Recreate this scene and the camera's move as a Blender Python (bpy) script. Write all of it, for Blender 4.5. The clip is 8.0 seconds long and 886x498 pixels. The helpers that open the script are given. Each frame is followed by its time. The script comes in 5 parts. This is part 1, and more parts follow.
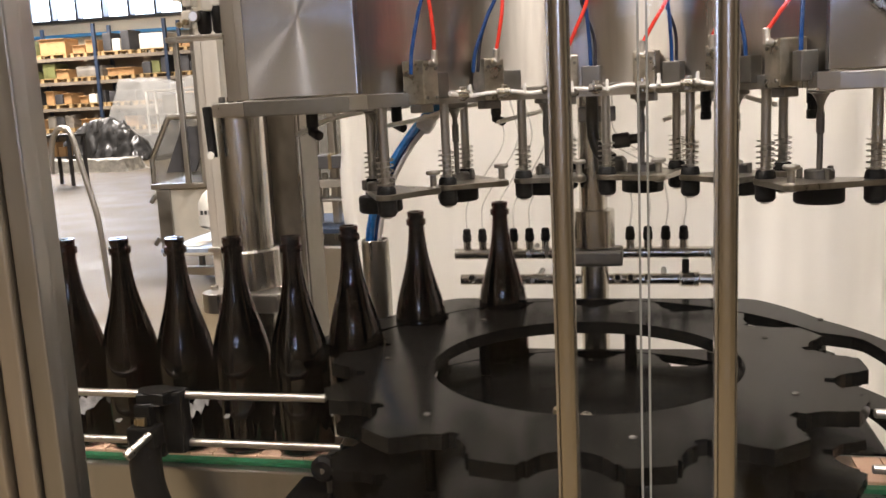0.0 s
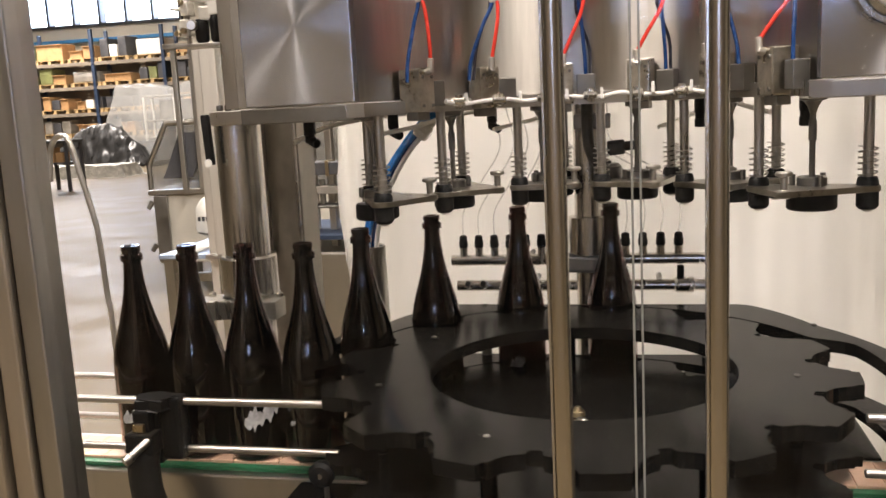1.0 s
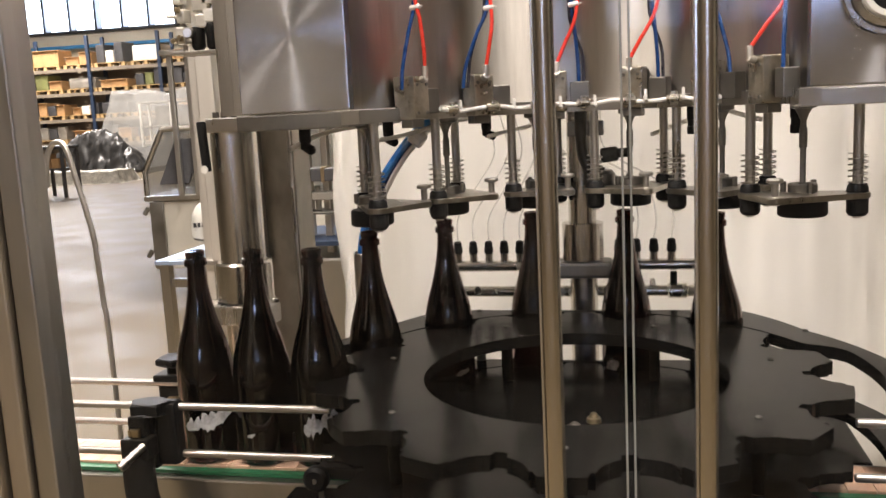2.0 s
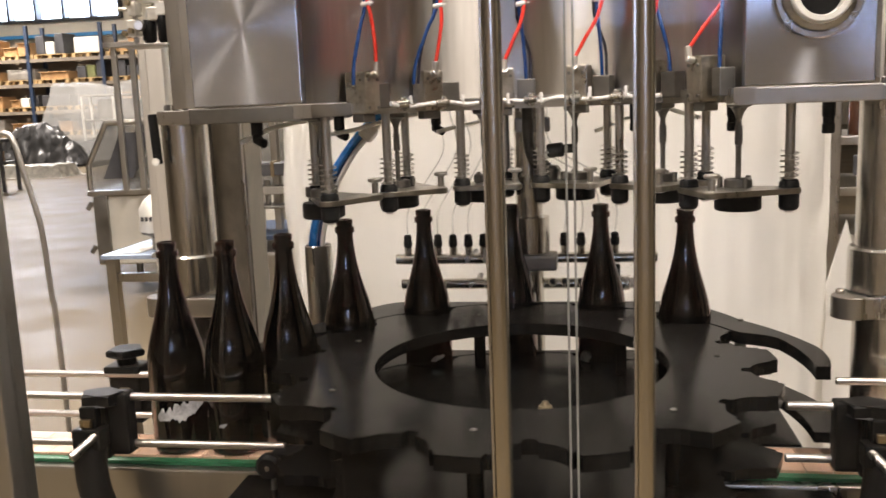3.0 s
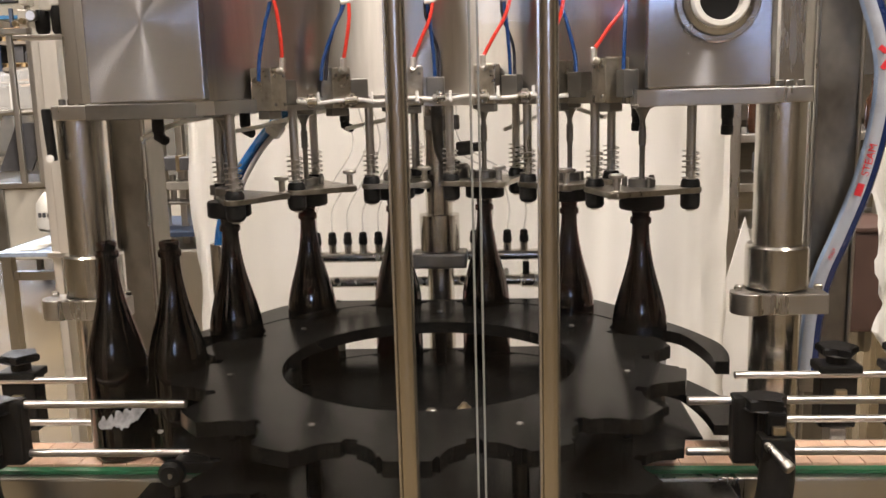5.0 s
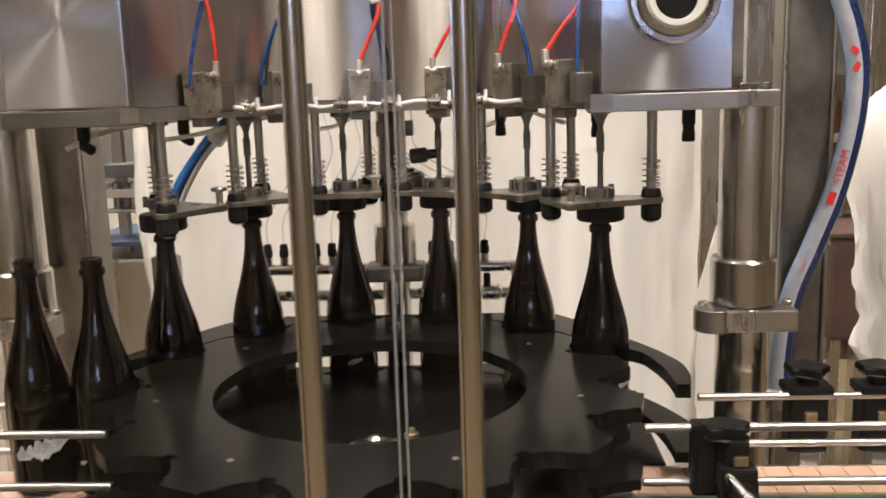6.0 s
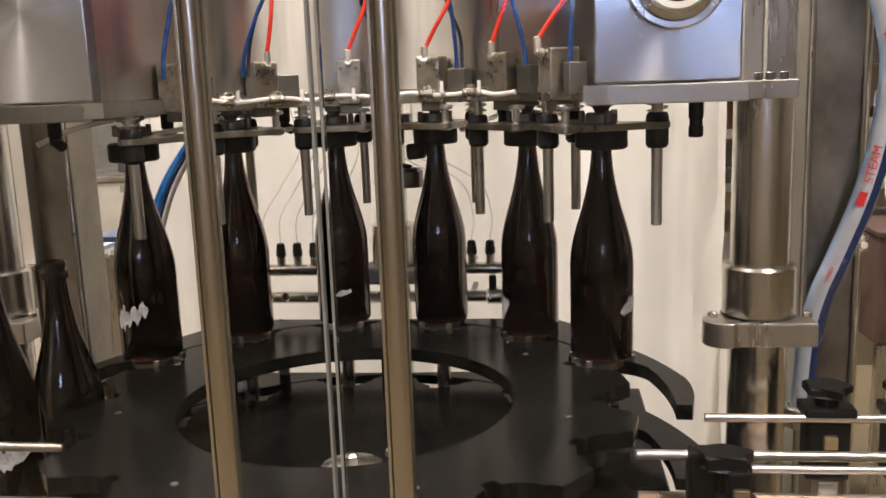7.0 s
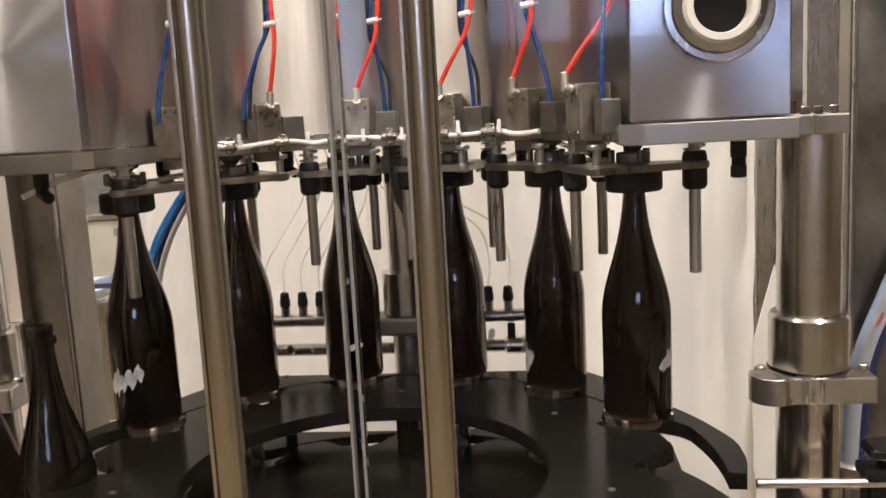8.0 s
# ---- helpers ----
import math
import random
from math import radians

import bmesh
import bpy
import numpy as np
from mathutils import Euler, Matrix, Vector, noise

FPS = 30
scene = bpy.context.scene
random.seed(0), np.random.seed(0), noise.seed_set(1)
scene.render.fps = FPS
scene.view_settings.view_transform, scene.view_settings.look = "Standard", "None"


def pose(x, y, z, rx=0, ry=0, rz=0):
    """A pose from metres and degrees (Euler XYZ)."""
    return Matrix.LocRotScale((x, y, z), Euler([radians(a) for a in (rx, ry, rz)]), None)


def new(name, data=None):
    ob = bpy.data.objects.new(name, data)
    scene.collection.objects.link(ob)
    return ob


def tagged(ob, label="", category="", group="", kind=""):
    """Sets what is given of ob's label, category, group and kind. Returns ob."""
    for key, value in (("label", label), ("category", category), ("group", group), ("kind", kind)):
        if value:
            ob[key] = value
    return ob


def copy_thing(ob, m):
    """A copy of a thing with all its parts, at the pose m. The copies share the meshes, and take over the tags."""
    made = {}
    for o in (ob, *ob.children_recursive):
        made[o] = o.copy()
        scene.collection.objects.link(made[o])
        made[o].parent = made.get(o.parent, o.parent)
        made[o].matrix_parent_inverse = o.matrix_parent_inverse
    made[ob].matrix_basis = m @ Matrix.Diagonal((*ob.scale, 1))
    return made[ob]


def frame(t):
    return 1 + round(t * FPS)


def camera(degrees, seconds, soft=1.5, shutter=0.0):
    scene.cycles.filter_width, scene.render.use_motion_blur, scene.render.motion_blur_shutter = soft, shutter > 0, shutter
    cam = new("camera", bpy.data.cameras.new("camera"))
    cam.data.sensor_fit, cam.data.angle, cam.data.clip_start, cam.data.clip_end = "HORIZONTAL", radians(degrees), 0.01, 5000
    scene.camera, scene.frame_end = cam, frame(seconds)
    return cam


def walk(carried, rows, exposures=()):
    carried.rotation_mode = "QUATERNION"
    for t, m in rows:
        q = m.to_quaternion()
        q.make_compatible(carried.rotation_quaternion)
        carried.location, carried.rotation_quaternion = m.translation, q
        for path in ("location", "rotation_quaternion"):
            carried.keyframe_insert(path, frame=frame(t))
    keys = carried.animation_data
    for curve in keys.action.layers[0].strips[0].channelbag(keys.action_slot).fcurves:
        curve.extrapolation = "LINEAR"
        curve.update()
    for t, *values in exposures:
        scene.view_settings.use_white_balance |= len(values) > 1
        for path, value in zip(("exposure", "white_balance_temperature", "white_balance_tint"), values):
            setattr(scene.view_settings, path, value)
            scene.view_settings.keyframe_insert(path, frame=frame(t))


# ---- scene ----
cam = camera(52.76, 8.0, 1.5, 0.4)
# seconds, x, y, z, and turn about x, y, z
ROWS = [
    (0, -0.0193, 0.0040, 1.4971, 80.143, 2.823, 12.345),
    (0.5, -0.0188, -0.0003, 1.4984, 80.330, 2.880, 12.316),
    (1, -0.0155, -0.0058, 1.5014, 80.461, 2.889, 12.155),
    (2.5, -0.0091, -0.0301, 1.5028, 80.921, 2.756, 11.443),
    (3, -0.0069, -0.0498, 1.5007, 80.505, 2.202, 8.657),
    (3.5, -0.0030, -0.0520, 1.5028, 80.749, 2.244, 6.623),
    (4, -0.0056, -0.0522, 1.5076, 80.480, 1.851, 5.193),
    (5.5, 0.0169, -0.0077, 1.5114, 79.730, 1.653, 2.794),
    (6, 0.0689, 0.0552, 1.5139, 79.877, 1.745, 2.733),
    (6.5, 0.1305, 0.1219, 1.5135, 79.376, 1.799, 4.084),
    (7, 0.1632, 0.1601, 1.5127, 79.377, 2.023, 6.340),
    (7.5, 0.1406, 0.2026, 1.5191, 80.426, 2.298, 6.897),
    (8, 0.1184, 0.2600, 1.5281, 81.182, 3.018, 5.843),
]
walk(cam, [(t, pose(*row)) for t, *row in ROWS])

# ---- light ----
def lamp(name, m, sx, sy, power, colour):
    d = bpy.data.lights.new(name, "AREA")
    d.shape, d.size, d.size_y, d.energy, d.color = "RECTANGLE", sx, sy, power, colour
    ob = new(name, d)
    ob.matrix_world = m
    return ob


world = bpy.data.worlds.new("world")
scene.world = world
world.use_nodes = True
sky = world.node_tree.nodes.new("ShaderNodeTexSky")
sky.sky_type, sky.sun_disc, sky.sun_elevation, sky.sun_rotation = "NISHITA", False, radians(35), radians(200)
world.node_tree.links.new(sky.outputs[0], world.node_tree.nodes["Background"].inputs[0])
world.node_tree.nodes["Background"].inputs[1].default_value = 0.1

WARM = (1.0, 0.898, 0.835)
COOL = (0.72, 0.82, 1.0)
# unseen tube lamps added under the hall's ceiling, placed where more brightness was needed
ADDED_LAMPS = [(-2.6, -1.2), (1.8, -1.2), (-0.8, 4.2), (-6.5, 5.0), (-9.0, 12.5), (-15.0, 22.0), (-21.0, 27.0), (4.0, 7.0)]


def lamp_height(y):
    """The added lamps over the store at the hall's far end hang higher."""
    return 7.31 if y > 12 else 5.31


for lx, ly in ADDED_LAMPS:
    # powers set by area: strongest behind the sheet and over the far rack
    lamp("added_lamp_light", pose(lx, ly, lamp_height(ly)), 0.34, 3.4, 395 if ly < 0 else 790 if lx == -0.8 else 1700 if ly > 20 else 430 if ly > 12 else 120, WARM)
# daylight in the windows behind the camera
for wx in (0.1, 0.9):
    lamp("window_light", pose(wx, -5.93, 2.52, -90, 0, 0), 0.6, 0.90, 19, COOL)
for wx in (-28.4, -24.6, -20.8):
    lamp("window_light", pose(wx, 35.85, 6.65, -90, 0, 180), 3.4, 2.2, 700, COOL)

# ---- materials ----
def material(name, base, rough=0.5, metal=0.0, vary=0.12, scale=8.0, grain=60.0, bump=0.0, stretch=(1, 1, 1), second=None, aniso=0.0, tangent="", rvary=0.1, coat=0.0, spec=0.5):
    """A surface with variation at two scales."""
    m = bpy.data.materials.new(name)
    m.use_nodes = True
    n, l = m.node_tree.nodes, m.node_tree.links
    b = n["Principled BSDF"]
    tc = n.new("ShaderNodeTexCoord")
    mp = n.new("ShaderNodeMapping")
    mp.inputs["Scale"].default_value = stretch
    l.new(tc.outputs["Object"], mp.inputs[0])
    big, fine = n.new("ShaderNodeTexNoise"), n.new("ShaderNodeTexNoise")
    big.inputs["Scale"].default_value, big.inputs["Detail"].default_value = scale, 5
    fine.inputs["Scale"].default_value, fine.inputs["Detail"].default_value = grain, 3
    l.new(mp.outputs[0], big.inputs[0]), l.new(mp.outputs[0], fine.inputs[0])
    add = n.new("ShaderNodeMath")
    add.operation = "MULTIPLY_ADD"
    add.inputs[1].default_value = 0.35
    l.new(fine.outputs[0], add.inputs[0]), l.new(big.outputs[0], add.inputs[2])
    ramp = n.new("ShaderNodeMapRange")
    ramp.inputs[1].default_value, ramp.inputs[2].default_value = 0.45, 0.9
    l.new(add.outputs[0], ramp.inputs[0])
    mix = n.new("ShaderNodeMix")
    mix.data_type = "RGBA"
    dark = second or tuple(c * (1 - 2 * vary) for c in base)
    mix.inputs[6].default_value, mix.inputs[7].default_value = (*dark, 1), (*[min(1, c * (1 + vary * 0.6)) for c in base], 1)
    l.new(ramp.outputs[0], mix.inputs[0]), l.new(mix.outputs[2], b.inputs["Base Color"])
    rr = n.new("ShaderNodeMapRange")
    rr.inputs[3].default_value, rr.inputs[4].default_value = max(0.02, rough - rvary), min(1, rough + rvary)
    l.new(ramp.outputs[0], rr.inputs[0]), l.new(rr.outputs[0], b.inputs["Roughness"])
    b.inputs["Metallic"].default_value = metal
    b.inputs["Specular IOR Level"].default_value = spec
    b.inputs["Coat Weight"].default_value = coat
    if aniso:
        b.inputs["Anisotropic"].default_value = aniso
        if tangent == "up":
            v = n.new("ShaderNodeCombineXYZ")
            v.inputs[2].default_value = 1
            l.new(v.outputs[0], b.inputs["Tangent"])
        else:
            t = n.new("ShaderNodeTangent")
            t.direction_type, t.axis = "RADIAL", tangent
            b.inputs["Anisotropic Rotation"].default_value = 0.25
            l.new(t.outputs[0], b.inputs["Tangent"])
    if bump:
        bp = n.new("ShaderNodeBump")
        bp.inputs["Strength"].default_value, bp.inputs["Distance"].default_value = bump, 0.01
        l.new(add.outputs[0], bp.inputs["Height"]), l.new(bp.outputs[0], b.inputs["Normal"])
    return m


def glowing(name, colour, strength):
    m = bpy.data.materials.new(name)
    m.use_nodes = True
    b = m.node_tree.nodes["Principled BSDF"]
    b.inputs["Base Color"].default_value = (*colour, 1)
    b.inputs["Emission Color"].default_value, b.inputs["Emission Strength"].default_value = (*colour, 1), strength
    return m


def glass(name, colour, rough=0.02, ior=1.5):
    m = bpy.data.materials.new(name)
    m.use_nodes = True
    b = m.node_tree.nodes["Principled BSDF"]
    b.inputs["Base Color"].default_value = (*colour, 1)
    b.inputs["Transmission Weight"].default_value, b.inputs["Roughness"].default_value, b.inputs["IOR"].default_value = 1, rough, ior
    return m


STEEL = material("brushed_steel", (0.50, 0.48, 0.44), 0.33, 1, 0.10, 5, 90, 0.02, (1, 1, 0.12))
POLISHED = material("polished_steel", (0.66, 0.63, 0.575), 0.26, 1, 0.08, 6, 60, 0.0, (1, 1, 0.2), rvary=0.05)
BRIGHT_STEEL = material("bright_brushed_steel", (0.74, 0.71, 0.65), 0.42, 1, 0.10, 8, 60, 0.0, (1, 1, 0.05), aniso=0.5, tangent="up")
RAIL = material("rail_steel", (0.44, 0.42, 0.39), 0.36, 1, 0.08, 6, 60, 0.0, rvary=0.06)
DULL = material("dull_steel", (0.26, 0.25, 0.23), 0.42, 1, 0.16, 7, 80, 0.03)
DARK_BOLT = material("dark_bolt_steel", (0.10, 0.095, 0.085), 0.5, 1, 0.2, 40, 120)
CAST = material("nickel_cast_block", (0.52, 0.48, 0.40), 0.34, 1, 0.18, 30, 120, 0.03)
PLATE = material("worn_plate_steel", (0.34, 0.315, 0.265), 0.34, 1, 0.22, 25, 120, 0.02)
PORT = material("port_steel", (0.56, 0.57, 0.60), 0.24, 1, 0.08, 12, 90)
TANK = material("tank_steel", (0.56, 0.53, 0.48), 0.31, 1, 0.14, 2.5, 120, 0.0, (1, 1, 0.06), rvary=0.07, aniso=0.92, tangent="up")
TURNED = material("turned_steel", (0.52, 0.525, 0.55), 0.25, 1, 0.06, 6, 140, 0.0, aniso=0.93, tangent="Y", rvary=0.02)
COLUMN = material("column_steel", (0.27, 0.25, 0.215), 0.42, 1, 0.20, 16, 70, 0.02, (1, 1, 0.6))
POST = material("brushed_post_steel", (0.56, 0.50, 0.41), 0.40, 1, 0.16, 4, 60, 0.02, (1, 1, 0.08))
ALU = material("aluminium_profile", (0.58, 0.53, 0.44), 0.26, 1, 0.12, 4, 60, 0.01, (1, 1, 0.08), rvary=0.05)
BLACK = material("black_plastic_plate", (0.006, 0.0058, 0.0054), 0.19, 0, 0.25, 9, 160, 0.0, rvary=0.05, spec=0.085)
RUBBER = material("black_rubber", (0.010, 0.010, 0.010), 0.45, 0, 0.2, 30, 200, 0.02, spec=0.16)
MOULDED = material("black_moulded_plastic", (0.006, 0.006, 0.006), 0.42, 0, 0.2, 20, 150, 0.05, spec=0.11)
WHITE_TUBE = material("white_hose", (0.78, 0.76, 0.72), 0.35, 0, 0.05, 20, 90)
RED = material("red_hose", (0.75, 0.05, 0.03), 0.28, 0, 0.08, 20, 90)
BLUE = material("blue_hose", (0.012, 0.055, 0.20), 0.28, 0, 0.1, 20, 90)
BRIGHT_BLUE = material("bright_blue_hose", (0.03, 0.22, 0.62), 0.28, 0, 0.1, 20, 90)
DARK_HOSE = material("black_hose", (0.02, 0.02, 0.03), 0.3, 0, 0.1, 20, 90)
CLEAR_HOSE = material("milky_hose", (0.88, 0.86, 0.82), 0.3, 0, 0.06, 20, 90)
SHEET = material("white_plastic_sheet", (0.90, 0.885, 0.85), 0.45, 0, 0.05, 3.0, 26, 0.12)
def let_through(m, share):
    """Lets part of the light pass, as thin plastic does."""
    n, l = m.node_tree.nodes, m.node_tree.links
    tr, mx = n.new("ShaderNodeBsdfTranslucent"), n.new("ShaderNodeMixShader")
    tr.inputs[0].default_value, mx.inputs[0].default_value = (0.93, 0.915, 0.88, 1), share
    l.new(n["Principled BSDF"].outputs[0], mx.inputs[1]), l.new(tr.outputs[0], mx.inputs[2]), l.new(mx.outputs[0], n["Material Output"].inputs[0])
    return m


let_through(SHEET, 0.56)
let_through(CLEAR_HOSE, 0.7)
BELT = material("tan_belt_plastic", (0.55, 0.36, 0.25), 0.42, 0, 0.12, 12, 90, 0.03)
GREEN = material("green_wear_strip", (0.012, 0.12, 0.05), 0.4, 0, 0.12, 12, 90)
BRASS = material("brass_fitting", (0.46, 0.38, 0.25), 0.35, 1, 0.1, 20, 90)
LABEL = material("torn_paper_label", (0.48, 0.47, 0.46), 0.75, 0, 0.35, 45, 250, 0.1)
CONCRETE = material("hall_floor_concrete", (0.128, 0.100, 0.060), 0.55, 0, 0.16, 1.6, 22, 0.03, spec=0.25)
PLASTER = material("hall_wall_plaster", (0.66, 0.60, 0.48), 0.8, 0, 0.06, 0.8, 12, 0.03)
# tone set for what the steel reflects of the unseen wall; also on the rack
DARK_WALL = material("dark_brown_matt", (0.22, 0.182, 0.138), 0.7, 0, 0.15, 1.5, 15)
ROOF = material("hall_ceiling_paint", (0.55, 0.52, 0.46), 0.8, 0, 0.08, 0.6, 10)
BLUE_PAINT = material("blue_paint", (0.05, 0.24, 0.50), 0.4, 0, 0.1, 2, 20)
RACK_BLUE = material("rack_blue_paint", (0.018, 0.034, 0.070), 0.5, 0, 0.1, 2, 20)
WOOD = material("pallet_wood", (0.52, 0.36, 0.17), 0.75, 0, 0.2, 6, 60, 0.1, (1, 8, 8))
CARDBOARD = material("cardboard", (0.46, 0.27, 0.12), 0.8, 0, 0.15, 5, 60)
DARK_GOODS = material("dark_goods", (0.06, 0.06, 0.065), 0.5, 0, 0.3, 3, 30)
GREY_GOODS = material("grey_goods", (0.24, 0.22, 0.19), 0.5, 0, 0.25, 3, 30)
WHITE_GOODS = material("white_goods", (0.70, 0.68, 0.62), 0.5, 0, 0.1, 3, 30)
GREEN_GOODS = material("olive_goods", (0.16, 0.17, 0.06), 0.6, 0, 0.2, 3, 30)
LAMP_GLOW = glowing("lamp_tube_glow", (1.0, 0.88, 0.70), 9.0)
SKY_GLOW = glowing("bright_window", (0.80, 0.88, 1.0), 2.6)
DAY_GLOW = glowing("blue_daylight_window", (0.55, 0.68, 1.0), 3.4)
BROWN_GLASS = glass("brown_bottle_glass", (0.044, 0.0125, 0.010))


def hazed_clear(name):
    """Clear plastic panel: mirror gloss by angle, and a thin uneven pale veil painted as haze."""
    m = bpy.data.materials.new(name)
    m.use_nodes = True
    n, l = m.node_tree.nodes, m.node_tree.links
    n.remove(n["Principled BSDF"])
    clear, gloss, haze = n.new("ShaderNodeBsdfTransparent"), n.new("ShaderNodeBsdfGlossy"), n.new("ShaderNodeBsdfDiffuse")
    clear.inputs[0].default_value = (0.985, 0.985, 0.98, 1)
    gloss.inputs["Roughness"].default_value = 0.02
    haze.inputs[0].default_value = (0.54, 0.56, 0.62, 1)
    fres = n.new("ShaderNodeFresnel")
    fres.inputs[0].default_value = 1.22
    a, b = n.new("ShaderNodeMixShader"), n.new("ShaderNodeMixShader")
    l.new(fres.outputs[0], a.inputs[0]), l.new(clear.outputs[0], a.inputs[1]), l.new(gloss.outputs[0], a.inputs[2])
    tc, mp, no, rg = n.new("ShaderNodeTexCoord"), n.new("ShaderNodeMapping"), n.new("ShaderNodeTexNoise"), n.new("ShaderNodeMapRange")
    mp.inputs["Scale"].default_value = (3, 3, 0.9)
    no.inputs["Scale"].default_value, no.inputs["Detail"].default_value = 2.6, 6
    rg.inputs[1].default_value, rg.inputs[2].default_value = 0.35, 0.75
    # share of pale diffuse colour, a painted haze that lifts the blacks behind
    rg.inputs[3].default_value, rg.inputs[4].default_value = 0.0002, 0.0011
    l.new(tc.outputs["Object"], mp.inputs[0]), l.new(mp.outputs[0], no.inputs[0]), l.new(no.outputs[0], rg.inputs[0])
    l.new(rg.outputs[0], b.inputs[0]), l.new(a.outputs[0], b.inputs[1]), l.new(haze.outputs[0], b.inputs[2])
    l.new(b.outputs[0], n["Material Output"].inputs[0])
    return m


CLEAR = hazed_clear("clear_guard_panel")


def film_material(name, alpha, base):
    m = material(name, base, 0.22, 0, 0.1, 3, 25, 0.25)
    m.node_tree.nodes["Principled BSDF"].inputs["Alpha"].default_value = alpha
    return m


FILM = film_material("clear_wrapping_film", 0.15, (0.85, 0.85, 0.82))
THIN_HOSE = film_material("thin_clear_hose", 0.16, (0.85, 0.83, 0.78))

# ---- mesh tools ----
def box(bm, x0, x1, y0, y1, z0, z1, bevel=0.0, m=None):
    v = [bm.verts.new((x, y, z)) for z in (z0, z1) for y in (y0, y1) for x in (x0, x1)]
    f = [bm.faces.new([v[i] for i in q]) for q in ((0, 2, 3, 1), (4, 5, 7, 6), (0, 1, 5, 4), (2, 6, 7, 3), (0, 4, 6, 2), (1, 3, 7, 5))]
    if m is not None:
        bmesh.ops.transform(bm, matrix=m, verts=v)
    if bevel:
        edges = list({e for q in f for e in q.edges})
        bmesh.ops.bevel(bm, geom=edges, offset=bevel, segments=2, affect="EDGES", profile=0.6)
    return bm


def lathe(bm, profile, n=24, m=None, smooth=True):
    """Turns (r, z) pairs about z; r 0 closes an end."""
    rings = []
    for r, z in profile:
        if r <= 0:
            rings.append([bm.verts.new((0, 0, z))])
        else:
            rings.append([bm.verts.new((r * math.cos(6.283185 * i / n), r * math.sin(6.283185 * i / n), z)) for i in range(n)])
    for a, b in zip(rings, rings[1:]):
        for i in range(n):
            j = (i + 1) % n
            if len(a) == 1 and len(b) == 1:
                break
            q = [a[0], b[j], b[i]] if len(a) == 1 else [a[i], a[j], b[0]] if len(b) == 1 else [a[i], a[j], b[j], b[i]]
            bm.faces.new(q).smooth = smooth
    if m is not None:
        bmesh.ops.transform(bm, matrix=m, verts=[v for r in rings for v in r])
    return bm


def rod(bm, a, b, r, n=16, bev=0.0):
    a, b = Vector(a), Vector(b)
    h = (b - a).length
    bev = bev or min(r * 0.2, h * 0.2)
    m = Matrix.Translation(a) @ (b - a).to_track_quat("Z", "Y").to_matrix().to_4x4()
    return lathe(bm, [(0, 0), (r - bev, 0), (r, bev), (r, h - bev), (r - bev, h), (0, h)], n, m)


def smooth_path(points, steps=8):
    p = [Vector(q) for q in points]
    p = [p[0] * 2 - p[1]] + p + [p[-1] * 2 - p[-2]]
    out = []
    for i in range(1, len(p) - 2):
        for s in range(steps):
            t = s / steps
            a, b, c, d = p[i - 1], p[i], p[i + 1], p[i + 2]
            out.append(0.5 * ((2 * b) + (c - a) * t + (2 * a - 5 * b + 4 * c - d) * t * t + (3 * b - a - 3 * c + d) * t ** 3))
    return out + [p[-2]]


def sweep(bm, points, r, n=10, closed_ends=True):
    rings, up = [], Vector((0.123, 0.31, 0.94)).normalized()
    for i, p in enumerate(points):
        d = (points[min(i + 1, len(points) - 1)] - points[max(i - 1, 0)]).normalized()
        side = d.cross(up)
        side = side.normalized() if side.length > 1e-4 else Vector((1, 0, 0))
        up = side.cross(d).normalized()
        rings.append([bm.verts.new(p + r * (math.cos(6.283185 * k / n) * side + math.sin(6.283185 * k / n) * up)) for k in range(n)])
    for a, b in zip(rings, rings[1:]):
        for k in range(n):
            bm.faces.new((a[k], a[(k + 1) % n], b[(k + 1) % n], b[k])).smooth = True
    if closed_ends:
        bm.faces.new(rings[0][::-1]), bm.faces.new(rings[-1])
    return bm


def prism(bm, outline, z0, z1, bevel=0.0, m=None):
    low = [bm.verts.new((x, y, z0)) for x, y in outline]
    top = [bm.verts.new((x, y, z1)) for x, y in outline]
    n = len(outline)
    faces = [bm.faces.new(low[::-1]), bm.faces.new(top)]
    faces += [bm.faces.new((low[i], low[(i + 1) % n], top[(i + 1) % n], top[i])) for i in range(n)]
    if m is not None:
        bmesh.ops.transform(bm, matrix=m, verts=low + top)
    if bevel:
        bmesh.ops.bevel(bm, geom=list(faces[1].edges) + list(faces[0].edges), offset=bevel, segments=1, affect="EDGES")
    return bm


def ring_plate(bm, outer, inner, z0, z1, closed=True):
    """A flat plate between two outlines with equally many points."""
    L = [[bm.verts.new((x, y, z)) for x, y in o] for o in (outer, inner) for z in (z0, z1)]
    n = len(outer)
    for i in range(n if closed else n - 1):
        j = (i + 1) % n
        bm.faces.new((L[0][i], L[0][j], L[1][j], L[1][i]))
        bm.faces.new((L[3][i], L[3][j], L[2][j], L[2][i]))
        bm.faces.new((L[1][i], L[1][j], L[3][j], L[3][i]))
        bm.faces.new((L[2][i], L[2][j], L[0][j], L[0][i]))
    if not closed:
        bm.faces.new((L[0][0], L[1][0], L[3][0], L[2][0])), bm.faces.new((L[2][-1], L[3][-1], L[1][-1], L[0][-1]))
    return bm


def mesh(name, bm, mat):
    bmesh.ops.recalc_face_normals(bm, faces=bm.faces)
    for e in bm.edges:
        if len(e.link_faces) == 2 and e.calc_face_angle(0.0) > 0.6:
            e.smooth = False
    d = bpy.data.meshes.new(name)
    bm.to_mesh(d)
    bm.free()
    d.materials.append(mat)
    return d


def part(name, bm, mat, parent, label=""):
    ob = new(name, mesh(name, bm, mat))
    ob.parent = parent
    return tagged(ob, label)


